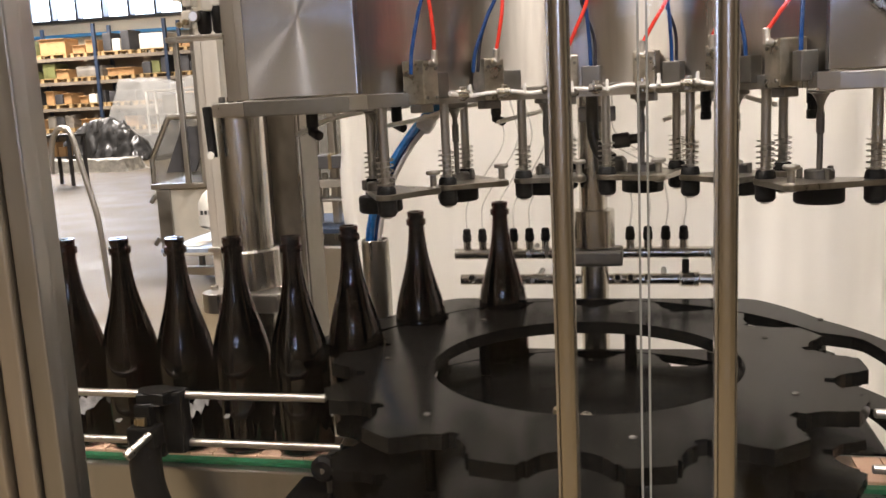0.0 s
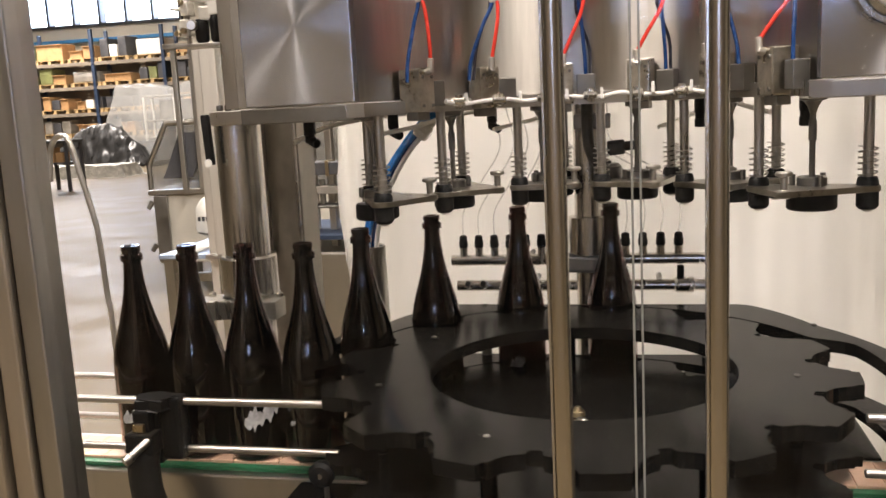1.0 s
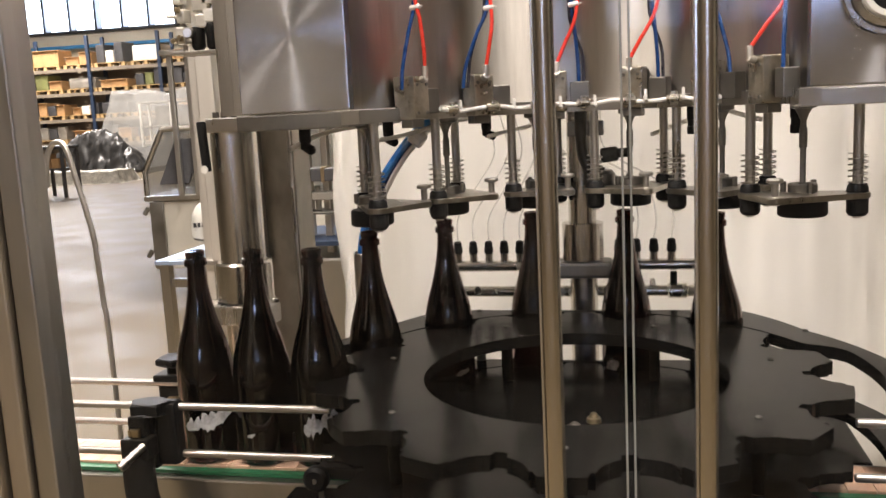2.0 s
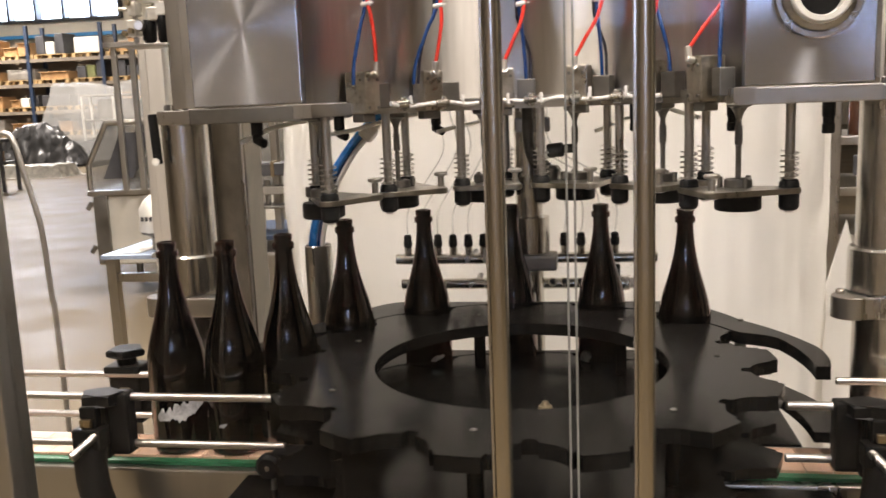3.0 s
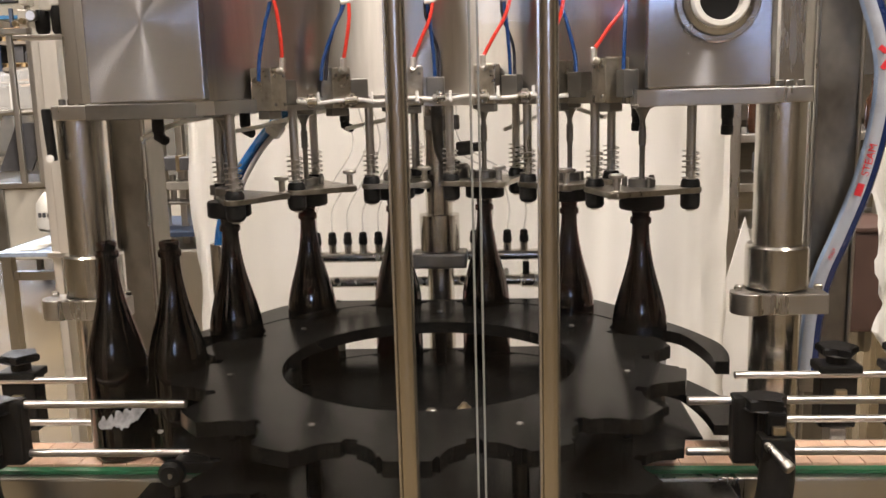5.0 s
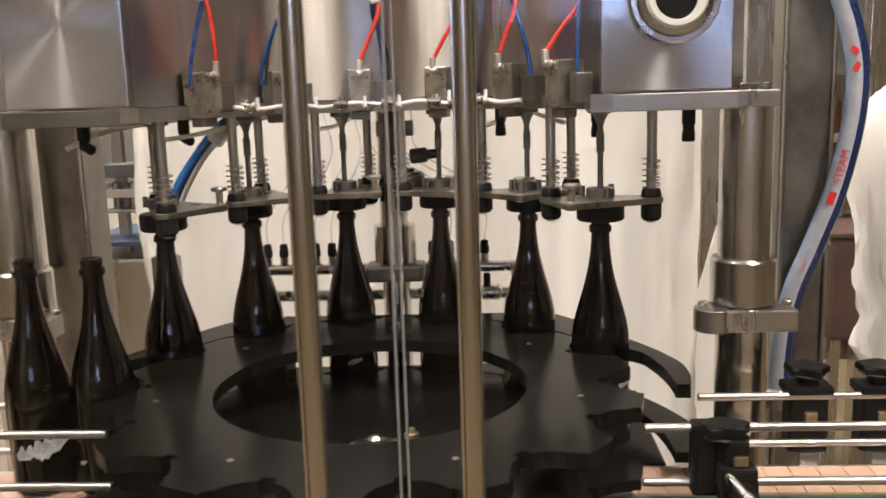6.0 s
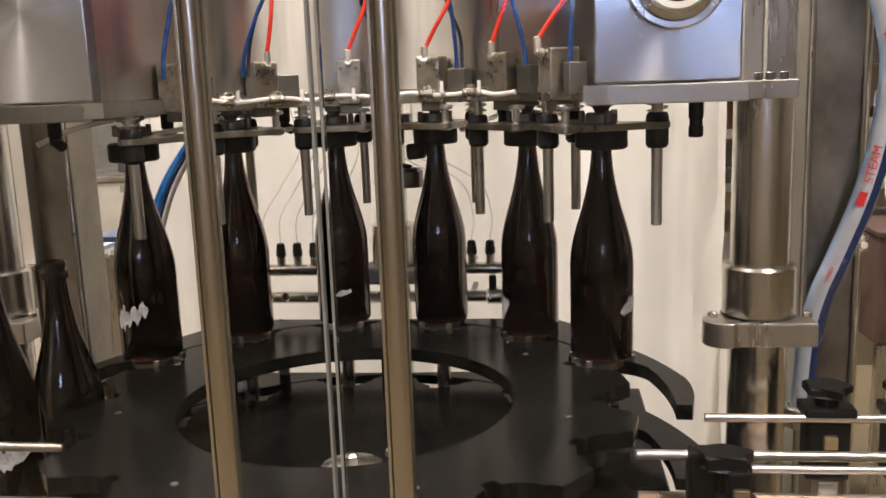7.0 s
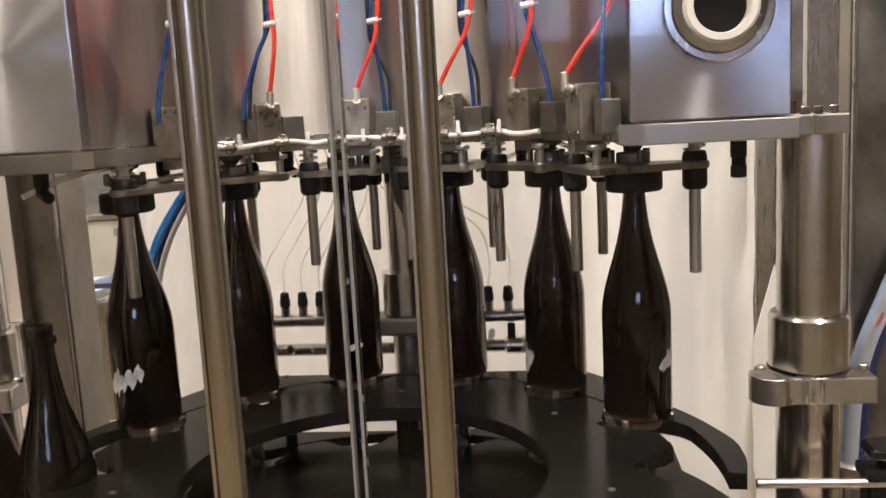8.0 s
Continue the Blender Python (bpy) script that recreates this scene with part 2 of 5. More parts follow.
def thing(name, label, category, m=None, group="", kind=""):
    ob = new(name)
    ob.empty_display_size = 0.05
    ob.matrix_world = m or Matrix()
    return tagged(ob, label, category, group, kind)


def solid(name, bm, mat, label, category="", m=None, group="", kind=""):
    ob = new(name, mesh(name, bm, mat))
    ob.matrix_world = m or Matrix()
    return tagged(ob, label, category, group, kind)


B = bmesh.new

# ---- plan ----
CX, CY, R = -0.105, 1.283, 0.386      # star wheel's axis and pitch circle
PITCH = 360 / 14
STAR_Z, LOW_Z = 1.10, 1.0
BELT_Z, LINE_Y = 0.957, 1.263
HEADS = [154.3 - PITCH * k for k in range(6)]
TALL = 0.339


def polar(a, r, cx=0.0, cy=0.0):
    return (cx + r * math.cos(radians(a)), cy + r * math.sin(radians(a)))


# ---- the hall ----
def hall():
    bm = B()
    box(bm, -36, 14, -6.2, 36.3, -0.2, 0.0)
    solid("floor", bm, CONCRETE, "pale worn concrete floor of the hall", "floor", kind="structure")
    bm = B()
    box(bm, -36, 14, -6.2, 36.3, 8.5, 8.7)
    solid("ceiling", bm, ROOF, "painted ceiling of the hall", "ceiling", kind="structure")
    # far wall with its row of windows
    bm = B()
    box(bm, -36, 14, 36, 36.3, 0, 5.4), box(bm, -36, 14, 36, 36.3, 7.9, 8.5)
    box(bm, -36, -30.3, 36, 36.3, 5.4, 7.9), box(bm, -18.95, 14, 36, 36.3, 5.4, 7.9)
    solid("wall_north", bm, PLASTER, "beige plastered far wall below a window band", "wall", kind="structure")
    win = thing("window_1", "bright band of windows with dark frames", "window", kind="structure")
    bm = B()
    box(bm, -30.3, -18.95, 36.22, 36.26, 5.4, 7.9)
    part("pane", bm, SKY_GLOW, win)
    for x in [-30.3 + 11.35 * i / 9 for i in range(10)]:
        bm = B()
        box(bm, x - 0.06, x + 0.06, 35.76, 36.2, 5.4, 7.9, 0.01)
        part("mullion", bm, DARK_GOODS, win)
    for z in (5.44, 7.87):
        bm = B()
        box(bm, -30.3, -18.95, 35.74, 36.21, z - 0.06, z + 0.05, 0.01)
        part("window_rail", bm, DARK_GOODS, win)
    bm = B()
    box(bm, -36, 14, 35.4, 35.7, 4.70, 4.84, 0.02)
    solid("crane_beam", bm, BLUE_PAINT, "long blue painted crane beam along the far wall", "beam", kind="structure")
    for name, x0, x1 in (("wall_west", -36.3, -36), ("wall_east", 14, 14.3)):
        bm = B()
        box(bm, x0, x1, -6.2, 36.3, 0, 8.5)
        solid(name, bm, PLASTER, "beige plastered side wall of the hall", "wall", kind="structure")
    # unseen wall added behind the camera, dark to keep steel reflections low, with tall windows
    bm = B()
    cols = [(0.1, 0.66), (0.9, 0.66)]
    edges = [-36.0] + [e for x, w in cols for e in (x - w / 2, x + w / 2)] + [14.0]
    for i in range(0, len(edges), 2):
        box(bm, edges[i], edges[i + 1], -6.2, -6.0, 2.05, 3.0)
    box(bm, -36, 14, -6.2, -6.0, 0, 2.05), box(bm, -36, 14, -6.2, -6.0, 3.0, 8.5)
    solid("unseen_wall_south", bm, DARK_WALL, "unseen dark brown wall added to darken reflections, with two windows", "wall", kind="structure")
    for i, (x, w) in enumerate(cols):
        win = thing("window_%d" % (i + 2), "tall window with bluish daylight", "window", kind="structure")
        bm = B()
        box(bm, x - w / 2, x + w / 2, -6.16, -6.12, 2.05, 3.0)
        part("pane", bm, DAY_GLOW, win)
        bm = B()
        box(bm, x - 0.03, x + 0.03, -6.1, -6.02, 2.05, 3.0, 0.005)
        part("mullion", bm, DARK_GOODS, win)
    for lx, ly in ADDED_LAMPS:
        lp = thing("added_lamp", "unseen long tube lamp added under the ceiling", "lamp", pose(lx, ly, lamp_height(ly) + 0.09), "hall ceiling lamps")
        bm = B()
        box(bm, -0.2, 0.2, -1.8, 1.8, 0.0, 0.1, 0.01)
        part("housing", bm, WHITE_GOODS, lp)
        for sx in (-0.1, 0.1):
            bm = B()
            rod(bm, (sx, -1.7, -0.03), (sx, 1.7, -0.03), 0.02, 10)
            part("lamp_tube", bm, LAMP_GLOW, lp)
        for sy in (-1.5, 1.5):
            bm = B()
            rod(bm, (0, sy, 0.1), (0, sy, 8.41 - lamp_height(ly)), 0.008, 6)
            part("suspension_rod", bm, DULL, lp)


hall()


# ---- the star wheel ----
def star_outline(tip=0.383, hold=0.050):
    pts = []
    for k in range(14):
        for d in (-12.857, -10.5, -8.7, -7.9, -7.3, -6.6, -5.6, -4.4, -3, -1.75, -1.5, 0, 1.5, 1.75, 3, 4.4, 5.6, 6.6, 7.3, 7.9, 8.7, 10.5):
            s = R * abs(math.sin(radians(d)))
            if s < hold - 0.0005:
                r = R * math.cos(radians(d)) - math.sqrt(hold * hold - s * s)
            else:
                r = tip - (0.014 if abs(d) < 8 else 0)
            if abs(d) < 1.6:
                r -= 0.012
            pts.append(polar(k * PITCH + d, min(r, tip)))
    return pts


def star_wheel():
    st = thing("star_wheel", "black plastic star wheel with fourteen bottle pockets", "star wheel", pose(CX, CY, 0, 0, 0, 116.7))
    o = star_outline()
    inner = [polar(math.degrees(math.atan2(y, x)), 0.224) for x, y in o]
    bm = B()
    ring_plate(bm, o, inner, STAR_Z - 0.02, STAR_Z)
    part("upper_plate", bm, BLACK, st)
    bm = B()
    ring_plate(bm, o, [(x * 0.1, y * 0.1) for x, y in inner], LOW_Z - 0.015, LOW_Z)
    part("lower_plate", bm, BLACK, st)
    for k in range(7):
        a = k * 2 * PITCH + PITCH / 2
        x, y = polar(a, 0.30)
        bm = B()
        rod(bm, (x, y, LOW_Z), (x, y, STAR_Z - 0.02), 0.011, 12)
        part("spacer", bm, BLACK, st)
        bm = B()
        lathe(bm, [(0, STAR_Z + 0.002), (0.003, STAR_Z + 0.002), (0.0048, STAR_Z + 0.0008), (0.0048, STAR_Z - 0.001), (0, STAR_Z - 0.001)], 10, pose(x, y, 0))
        part("bolt", bm, DARK_BOLT, st)
    bm = B()
    lathe(bm, [(0, LOW_Z + 0.006), (0.028, LOW_Z + 0.006), (0.042, LOW_Z + 0.002), (0.042, LOW_Z), (0, LOW_Z)], 28)
    hub = part("hub", bm, POLISHED, st, "polished hub washer")
    bm = B()
    lathe(bm, [(0, LOW_Z + 0.020), (0.006, LOW_Z + 0.020), (0.011, LOW_Z + 0.016), (0.011, LOW_Z + 0.005), (0, LOW_Z + 0.005)], 6)
    part("cap_nut", bm, POLISHED, hub)
    bm = B()
    lathe(bm, [(0, LOW_Z + 0.014), (0.005, LOW_Z + 0.014), (0.007, LOW_Z + 0.008), (0.011, LOW_Z + 0.007), (0.012, LOW_Z), (0, LOW_Z)], 12, pose(*polar(14, 0.066), 0))
    part("dowel", bm, BRASS, st)
    return st


STAR = star_wheel()


GUIDE_EDGE = [(-3, 0.450), (2, 0.458), (9, 0.464), (16, 0.458), (34, 0.446), (53, 0.482), (90, 0.482)]


def guide_out(a):
    """The guide's outer edge: a flat back, straight flanks and rounded tips."""
    b = min(a, 180 - a)
    for (a0, r0), (a1, r1) in zip(GUIDE_EDGE, GUIDE_EDGE[1:]):
        if b <= a1:
            r = r0 + (r1 - r0) * (b - a0) / (a1 - a0)
            break
    return min(r, 0.398 / max(math.sin(radians(a)), 0.01))


def guide_in(a):
    b = min(a, 180 - a)
    return 0.43 - 0.0415 * min(1, max(0, (b - 19) / 7))


def rear_guide():
    g = thing("rear_guide", "fixed black plastic guide plates curved round the star wheel", "guide plate")
    for z, t, a0, wide in ((STAR_Z, 0.02, -3, 0), (1.05, 0.016, 30, 0), (LOW_Z, 0.016, -3, 0.022)):
        angs = [a0 + (180 - 2 * a0) * i / 72 for i in range(73)]
        out = [polar(a, guide_out(a) + wide * max(0, math.cos(radians(a))), CX, CY) for a in angs]
        inn = [polar(a, min(guide_in(a), guide_out(a) - 0.010), CX, CY) for a in angs]
        bm = B()
        ring_plate(bm, out, inn, z - t, z, False)
        part("guide_plate", bm, BLACK, g)
    for a in (34, 62, 118, 146):
        x, y = polar(a, 0.446, CX, CY)
        bm = B()
        rod(bm, (x, y, 0.945), (x, y, STAR_Z - 0.02), 0.010, 12)
        part("standoff", bm, DULL, g)
        bm = B()
        lathe(bm, [(0, STAR_Z + 0.002), (0.0045, STAR_Z + 0.0015), (0.0045, STAR_Z - 0.001), (0, STAR_Z - 0.001)], 10, pose(x, y, 0))
        part("bolt", bm, DARK_BOLT, g)


rear_guide()


# ---- tank with its filling valves ----
def tank():
    tk = thing("filler_tank", "half-ring stainless steel filler tank with six valves", "tank")
    zb, zt = 1.502, 1.80
    a0 = math.degrees(math.asin(0.035 / 0.42))
    angs = [a0 + (180 - 2 * a0) * i / 60 for i in range(61)]
    bm = B()
    ring_plate(bm, [polar(a, 0.508, CX, CY) for a in angs], [polar(a, 0.335, CX, CY) for a in angs], zb, zt, False)
    for f in bm.faces:
        f.smooth = abs(f.calc_center_median().z - (zb + zt) / 2) < 0.01 and f.calc_area() < 0.03
    part("tank_wall", bm, TANK, tk)
    bm = B()
    ring_plate(bm, [polar(a, 0.512, CX, CY) for a in angs], [polar(a, 0.318, CX, CY) for a in angs], zb - 0.022, zb - 0.001, False)
    part("base_ring", bm, STEEL, tk)
    for sx, name in ((-1, "turned_end_plate"), (1, "end_plate")):
        x = CX + sx * 0.42
        ob_bm = B()
        box(ob_bm, -0.089, 0.089, -0.012, 0.035, -0.104 if sx < 0 else -0.123, 0.133 if sx < 0 else 0.114, 0.002)
        p = part(name, ob_bm, TURNED, tk, "stainless end plate with circular brushing")
        p.location = (x, 1.322, 1.607 if sx < 0 else 1.626)
        bm = B()
        box(bm, x - 0.10, x + 0.085 if sx < 0 else x + 0.10, 1.312, 1.40, zb - 0.026, zb - 0.001, 0.002)
        part("bracket_plate", bm, DULL if sx < 0 else STEEL, tk)
        # arm out to the column
        x2 = CX + sx * 0.56
        bm = B()
        box(bm, min(x, x2) - 0.05, max(x, x2) + (0.05 if sx < 0 else 0.038), 1.385, 1.47, zb - 0.026, zb - 0.002, 0.002)
        part("column_arm", bm, STEEL, tk)
    # sight port
    x, z = CX + 0.428, 1.626
    m = pose(x, 1.306, z, 90, 0, 0)
    bm = B()
    lathe(bm, [(0.036, -0.004), (0.061, -0.004), (0.061, 0.007), (0.059, 0.009), (0.052, 0.009), (0.050, 0.013), (0.040, 0.017), (0.036, 0.016), (0.036, -0.004)], 48, m)
    port = part("sight_port", bm, PORT, tk, "round polished sight port")
    bm = B()
    lathe(bm, [(0.030, 0.0), (0.041, 0.0), (0.041, 0.024), (0.038, 0.027), (0.031, 0.027), (0.030, 0.024), (0.030, 0.0)], 40, m)
    part("seal_ring", bm, WHITE_GOODS, port, "white seal ring")
    bm = B()
    lathe(bm, [(0, 0.006), (0.031, 0.006), (0.031, 0.0), (0, 0.0)], 32, m)
    part("port_glass", bm, RUBBER, port, "dark glass disc")
    for k, a in enumerate(HEADS):
        hx, hy = polar(a, R, CX, CY)
        d = Vector(polar(a - 40, 0.0775))
        for s in (-1, 1):
            px, py = hx + s * d.x, hy + s * d.y
            bm = B()
            rod(bm, (px, py, 1.303), (px, py, 1.482), 0.0078, 14)
            part("guide_rod", bm, STEEL, tk)
        bm = B()
        lathe(bm, [(0, 1.335), (0.0045, 1.335), (0.0045, 1.41), (0.0062, 1.412), (0.0062, 1.440), (0.0045, 1.443), (0.0045, 1.452), (0.008, 1.462), (0.013, 1.470), (0.020, 1.472), (0.020, 1.482), (0, 1.482)], 16, pose(hx, hy, 0))
        part("filling_tube", bm, DULL, tk)
        # valve blocks on the inner wall
        ix, iy = polar(a - 5, 0.308, CX, CY)
        m = pose(ix, iy, 0, 0, 0, a - 90)
        bm = B()
        box(bm, -0.019, 0.019, -0.022, 0.022, 1.482, 1.552, 0.003, m)
        v = part("valve_block", bm, CAST, tk)
        for sx, sz in ((-0.012, 1.492), (0.012, 1.492), (-0.012, 1.538), (0.012, 1.538)):
            bm = B()
            lathe(bm, [(0, 0), (0.003, 0), (0.003, 0.002), (0, 0.002)], 8, m @ pose(sx, -0.022, sz, 90, 0, 0))
            part("screw", bm, DULL, v)
        bm = B()
        box(bm, -0.016, 0.016, -0.012, 0.012, 1.468, 1.482, 0.002, m)
        part("valve_foot", bm, DULL, v)
        m2 = pose(*polar(a - 13, 0.316, CX, CY), 0, 0, 0, a - 103)
        bm = B()
        box(bm, -0.016, 0.016, -0.012, 0.012, 1.490, 1.532, 0.002, m2)
        part("small_block", bm, DULL, v)
        bm = B()
        q = Vector((ix, iy, 1.545)) + Vector((*polar(a + 180, 0.022), 0))
        rod(bm, q, q + Vector((*polar(a + 180, 0.012), 0.004)), 0.006, 12)
        rod(bm, q + Vector((*polar(a + 180, 0.008), 0.002)), q + Vector((*polar(a + 180, 0.010), 0.022)), 0.0052, 12)
        part("fitting", bm, BRIGHT_STEEL, v, "bright push-in fitting")
        # black elbow below the ring
        ex, ey = polar(a + (11 if k < 3 else -13), 0.480 if k == 5 else 0.455, CX, CY)
        bm = B()
        rod(bm, (ex, ey, 1.452), (ex, ey, 1.482), 0.010, 12)
        rod(bm, (ex, ey, 1.440), (ex, ey, 1.458), 0.0085, 12)
        if k < 3:
            rod(bm, (ex, ey, 1.445), (ex + 0.016, ey - 0.012, 1.439), 0.008, 12)
        else:
            rod(bm, (ex, ey, 1.428), (ex, ey, 1.444), 0.0098, 12)
        part("elbow_fitting", bm, RUBBER, tk, "black elbow fitting")
    return tk


tank()


# ---- moving filling heads ----
def hull(points):
    """Convex outline round points, counter-clockwise."""
    pts = sorted(set(points))
    lines = []
    for seq in (pts, pts[::-1]):
        line = []
        for p in seq:
            while len(line) > 1 and (line[-1][0] - line[-2][0]) * (p[1] - line[-2][1]) - (line[-1][1] - line[-2][1]) * (p[0] - line[-2][0]) <= 0:
                line.pop()
            line.append(p)
        lines += line[:-1]
    return lines


def filling_head(k, a):
    hx, hy = polar(a, R, CX, CY)
    h = thing("filling_head", "steel carrier plate with black rubber centring cup", "filling head", pose(hx, hy, 1.3055), "filling heads")
    d, e = Vector(polar(a - 40, 0.0775)), Vector(polar(a - 150, 0.092))
    bm = B()
    corners = [(s * d.x, s * d.y, 0.0185) for s in (-1, 1)] + [(e.x, e.y, 0.0125)]
    prism(bm, hull([(x + r * math.cos(radians(q)), y + r * math.sin(radians(q))) for x, y, r in corners for q in range(0, 360, 20)]), 0.028, 0.0372, 0.0012)
    part("carrier_plate", bm, PLATE, h)
    bm = B()
    lathe(bm, [(0, 0.021), (0.018, 0.021), (0.020, 0.0), (0.034, 0.0), (0.037, 0.003), (0.037, 0.024), (0.035, 0.0275), (0, 0.0275)], 32)
    part("cup", bm, RUBBER, h, "black rubber centring cup")
    bm = B()
    lathe(bm, [(0.012, 0.037), (0.022, 0.037), (0.022, 0.049), (0.020, 0.051), (0.012, 0.051), (0.012, 0.037)], 24)
    part("collar", bm, DULL, h)
    for b in (20, 140, 260):
        x, y = polar(a + b, 0.028)
        bm = B()
        rod(bm, (x, y, 0.037), (x, y, 0.054), 0.0045, 8)
        part("stud", bm, DULL, h)
    for s in (-1, 1):
        x, y = s * d.x, s * d.y
        bm = B()
        lathe(bm, [(0.0085, 0.001), (0.012, 0.001), (0.0158, 0.006), (0.0158, 0.0275), (0.0085, 0.0275), (0.0085, 0.001)], 20, pose(x, y, 0))
        part("bushing", bm, RUBBER, h, "black rubber bushing")
        bm = B()
        lathe(bm, [(0.009, 0.037), (0.016, 0.037), (0.015, 0.046), (0.0125, 0.050), (0.009, 0.050), (0.009, 0.037)], 20, pose(x, y, 0))
        part("spring_seat", bm, RUBBER, h)
        bm = B()
        sweep(bm, [Vector((x + 0.0135 * math.cos(i * 0.5236), y + 0.0135 * math.sin(i * 0.5236), 0.048 + 0.048 * i / 66)) for i in range(67)], 0.0013, 6)
        part("spring", bm, STEEL, h, "steel coil spring")
    bm = B()
    lathe(bm, [(0, 0.026), (0.007, 0.026), (0.011, 0.028), (0.011, 0.038), (0.0055, 0.040), (0.0055, 0.058), (0.0125, 0.060), (0.0125, 0.064), (0.011, 0.066), (0, 0.066)], 18, pose(e.x, e.y, 0))
    part("knob", bm, STEEL, h)
    return h


HEAD_THINGS = [filling_head(k, a) for k, a in enumerate(HEADS)]


# ---- bottles ----
def bottle_mesh():
    bm = B()
    outer = [(0.0, 0.004), (0.030, 0.002), (0.038, 0.0), (0.0442, 0.003), (0.0458, 0.009), (0.0458, 0.122), (0.0456, 0.136), (0.0444, 0.150), (0.0408, 0.168), (0.0355, 0.187), (0.0295, 0.206),
             (0.0238, 0.226), (0.0194, 0.246), (0.0163, 0.266), (0.0146, 0.284), (0.0140, 0.296), (0.0141, 0.2985), (0.0172, 0.2995), (0.0176, 0.302), (0.0176, 0.307), (0.0168, 0.309), (0.0142, 0.3105), (0.0142, 0.313), (0.0152, 0.3145), (0.0152, 0.320), (0.0140, 0.322), (0.0105, 0.322), (0.0095, 0.320)]
    inner = [(0.0098, 0.29), (0.0112, 0.266), (0.0146, 0.246), (0.0190, 0.226), (0.0248, 0.206), (0.031, 0.186), (0.0366, 0.166), (0.0402, 0.148), (0.0414, 0.134), (0.0416, 0.118), (0.0416, 0.012), (0.036, 0.007), (0.02, 0.012), (0.0, 0.018)]
    return lathe(bm, [(r, z * TALL / 0.322) for r, z in outer + inner], 40)


GLASS_MESH = mesh("bottle_glass", bottle_mesh(), BROWN_GLASS)
# remains of a label: side (degrees), height, half width, half height
REMNANTS = [(-62, 0.082, 22, 0.020), (153, 0.045, 20, 0.028), (60, 0.050, 9, 0.006), (180, 0.058, 17, 0.010), (55, 0.064, 8, 0.008), (103, 0.074, 36, 0.030), (62, 0.052, 9, 0.007), (95, 0.072, 50, 0.026)]


def bottle(k):
    b = thing("bottle", "empty brown glass beer bottle on the filling line", "bottle", pose(-1, LINE_Y, BELT_Z), "bottles on the filling line")
    g = new("glass_body", GLASS_MESH)
    g.parent = b
    side, z, hw, hh = REMNANTS[k]
    rnd = random.Random(50 + k)
    bm = B()
    n = 26

    def torn(i, q):
        return (0.30 + 0.45 * noise.noise(Vector((i * 0.45, k * 3.1, q))) + 0.30 * rnd.random()) * math.sqrt(max(0.03, 1 - (2 * i / n - 1) ** 2))
    top = [z + hh * torn(i, 1) + hh * 0.7 * (i / n - 0.5) for i in range(n + 1)]
    low = [min(t - 0.001, z - hh * torn(i, 8) + hh * 0.7 * (i / n - 0.5)) for i, t in enumerate(top)]
    grid = [[bm.verts.new((*polar(side + hw * (2 * i / n - 1), r), zz)) for i, zz in enumerate(zs)] for r, zs in ((0.0461, low), (0.0461, top), (0.0464, top), (0.0464, low))]
    for q in range(4):
        for i in range(n):
            bm.faces.new((grid[q][i], grid[q][i + 1], grid[(q + 1) % 4][i + 1], grid[(q + 1) % 4][i]))
    part("label_remnant", bm, LABEL, b, "torn white paper label remnant")
    return b


BOTTLES = [bottle(k) for k in range(8)]


# ---- conveyor ----
def conveyor():
    cv = thing("conveyor", "stainless conveyor with tan slat chain through the filler", "conveyor")
    for y0, y1 in ((1.190, 1.220), (1.308, 1.338)):
        bm = B()
        box(bm, -1.6, 1.3, y0, y1, 0.78, 0.9465, 0.004)
        part("side_panel", bm, STEEL, cv)
    bm = B()
    box(bm, -1.6, 1.3, 1.204, 1.2195, 0.947, 0.9535, 0.001)
    part("wear_strip", bm, GREEN, cv, "green plastic wear strip")
    for x in (-1.3, 1.1):
        for y in (1.17, 1.35):
            bm = B()
            box(bm, x - 0.025, x + 0.025, y - 0.02, y + 0.02, 0.0, 0.79, 0.003)
            part("leg", bm, STEEL, cv)
    slat = B()
    box(slat, 0.0006, 0.0375, 1.2215, 1.3065, BELT_Z - 0.005, BELT_Z, 0.0012)
    md = mesh("slat", slat, BELT)
    for i in range(76):
        s = new("slat", md)
        s.location.x = -1.6 + i * 0.0381
        s.parent = cv


conveyor()


def rail(name, pts, r=0.006):
    bm = B()
    rod(bm, pts[0], pts[1], r, 14)
    return solid(name, bm, RAIL, "thin polished steel guide rail beside the conveyor", "guide rail", group="conveyor guide rails")


for z, zb in ((0.997, 0.981), (1.072, 1.054)):
    rail("guide_rail", ((-1.5, 1.17, z), (-0.450, 1.17, z)))
    rail("guide_rail", ((0.264, 1.17, z), (1.25, 1.17, z)))
    rail("guide_rail", ((-1.5, 1.335, zb), (-0.56, 1.335, zb)))
    rail("guide_rail", ((0.372, 1.335, zb), (1.25, 1.335, zb)))


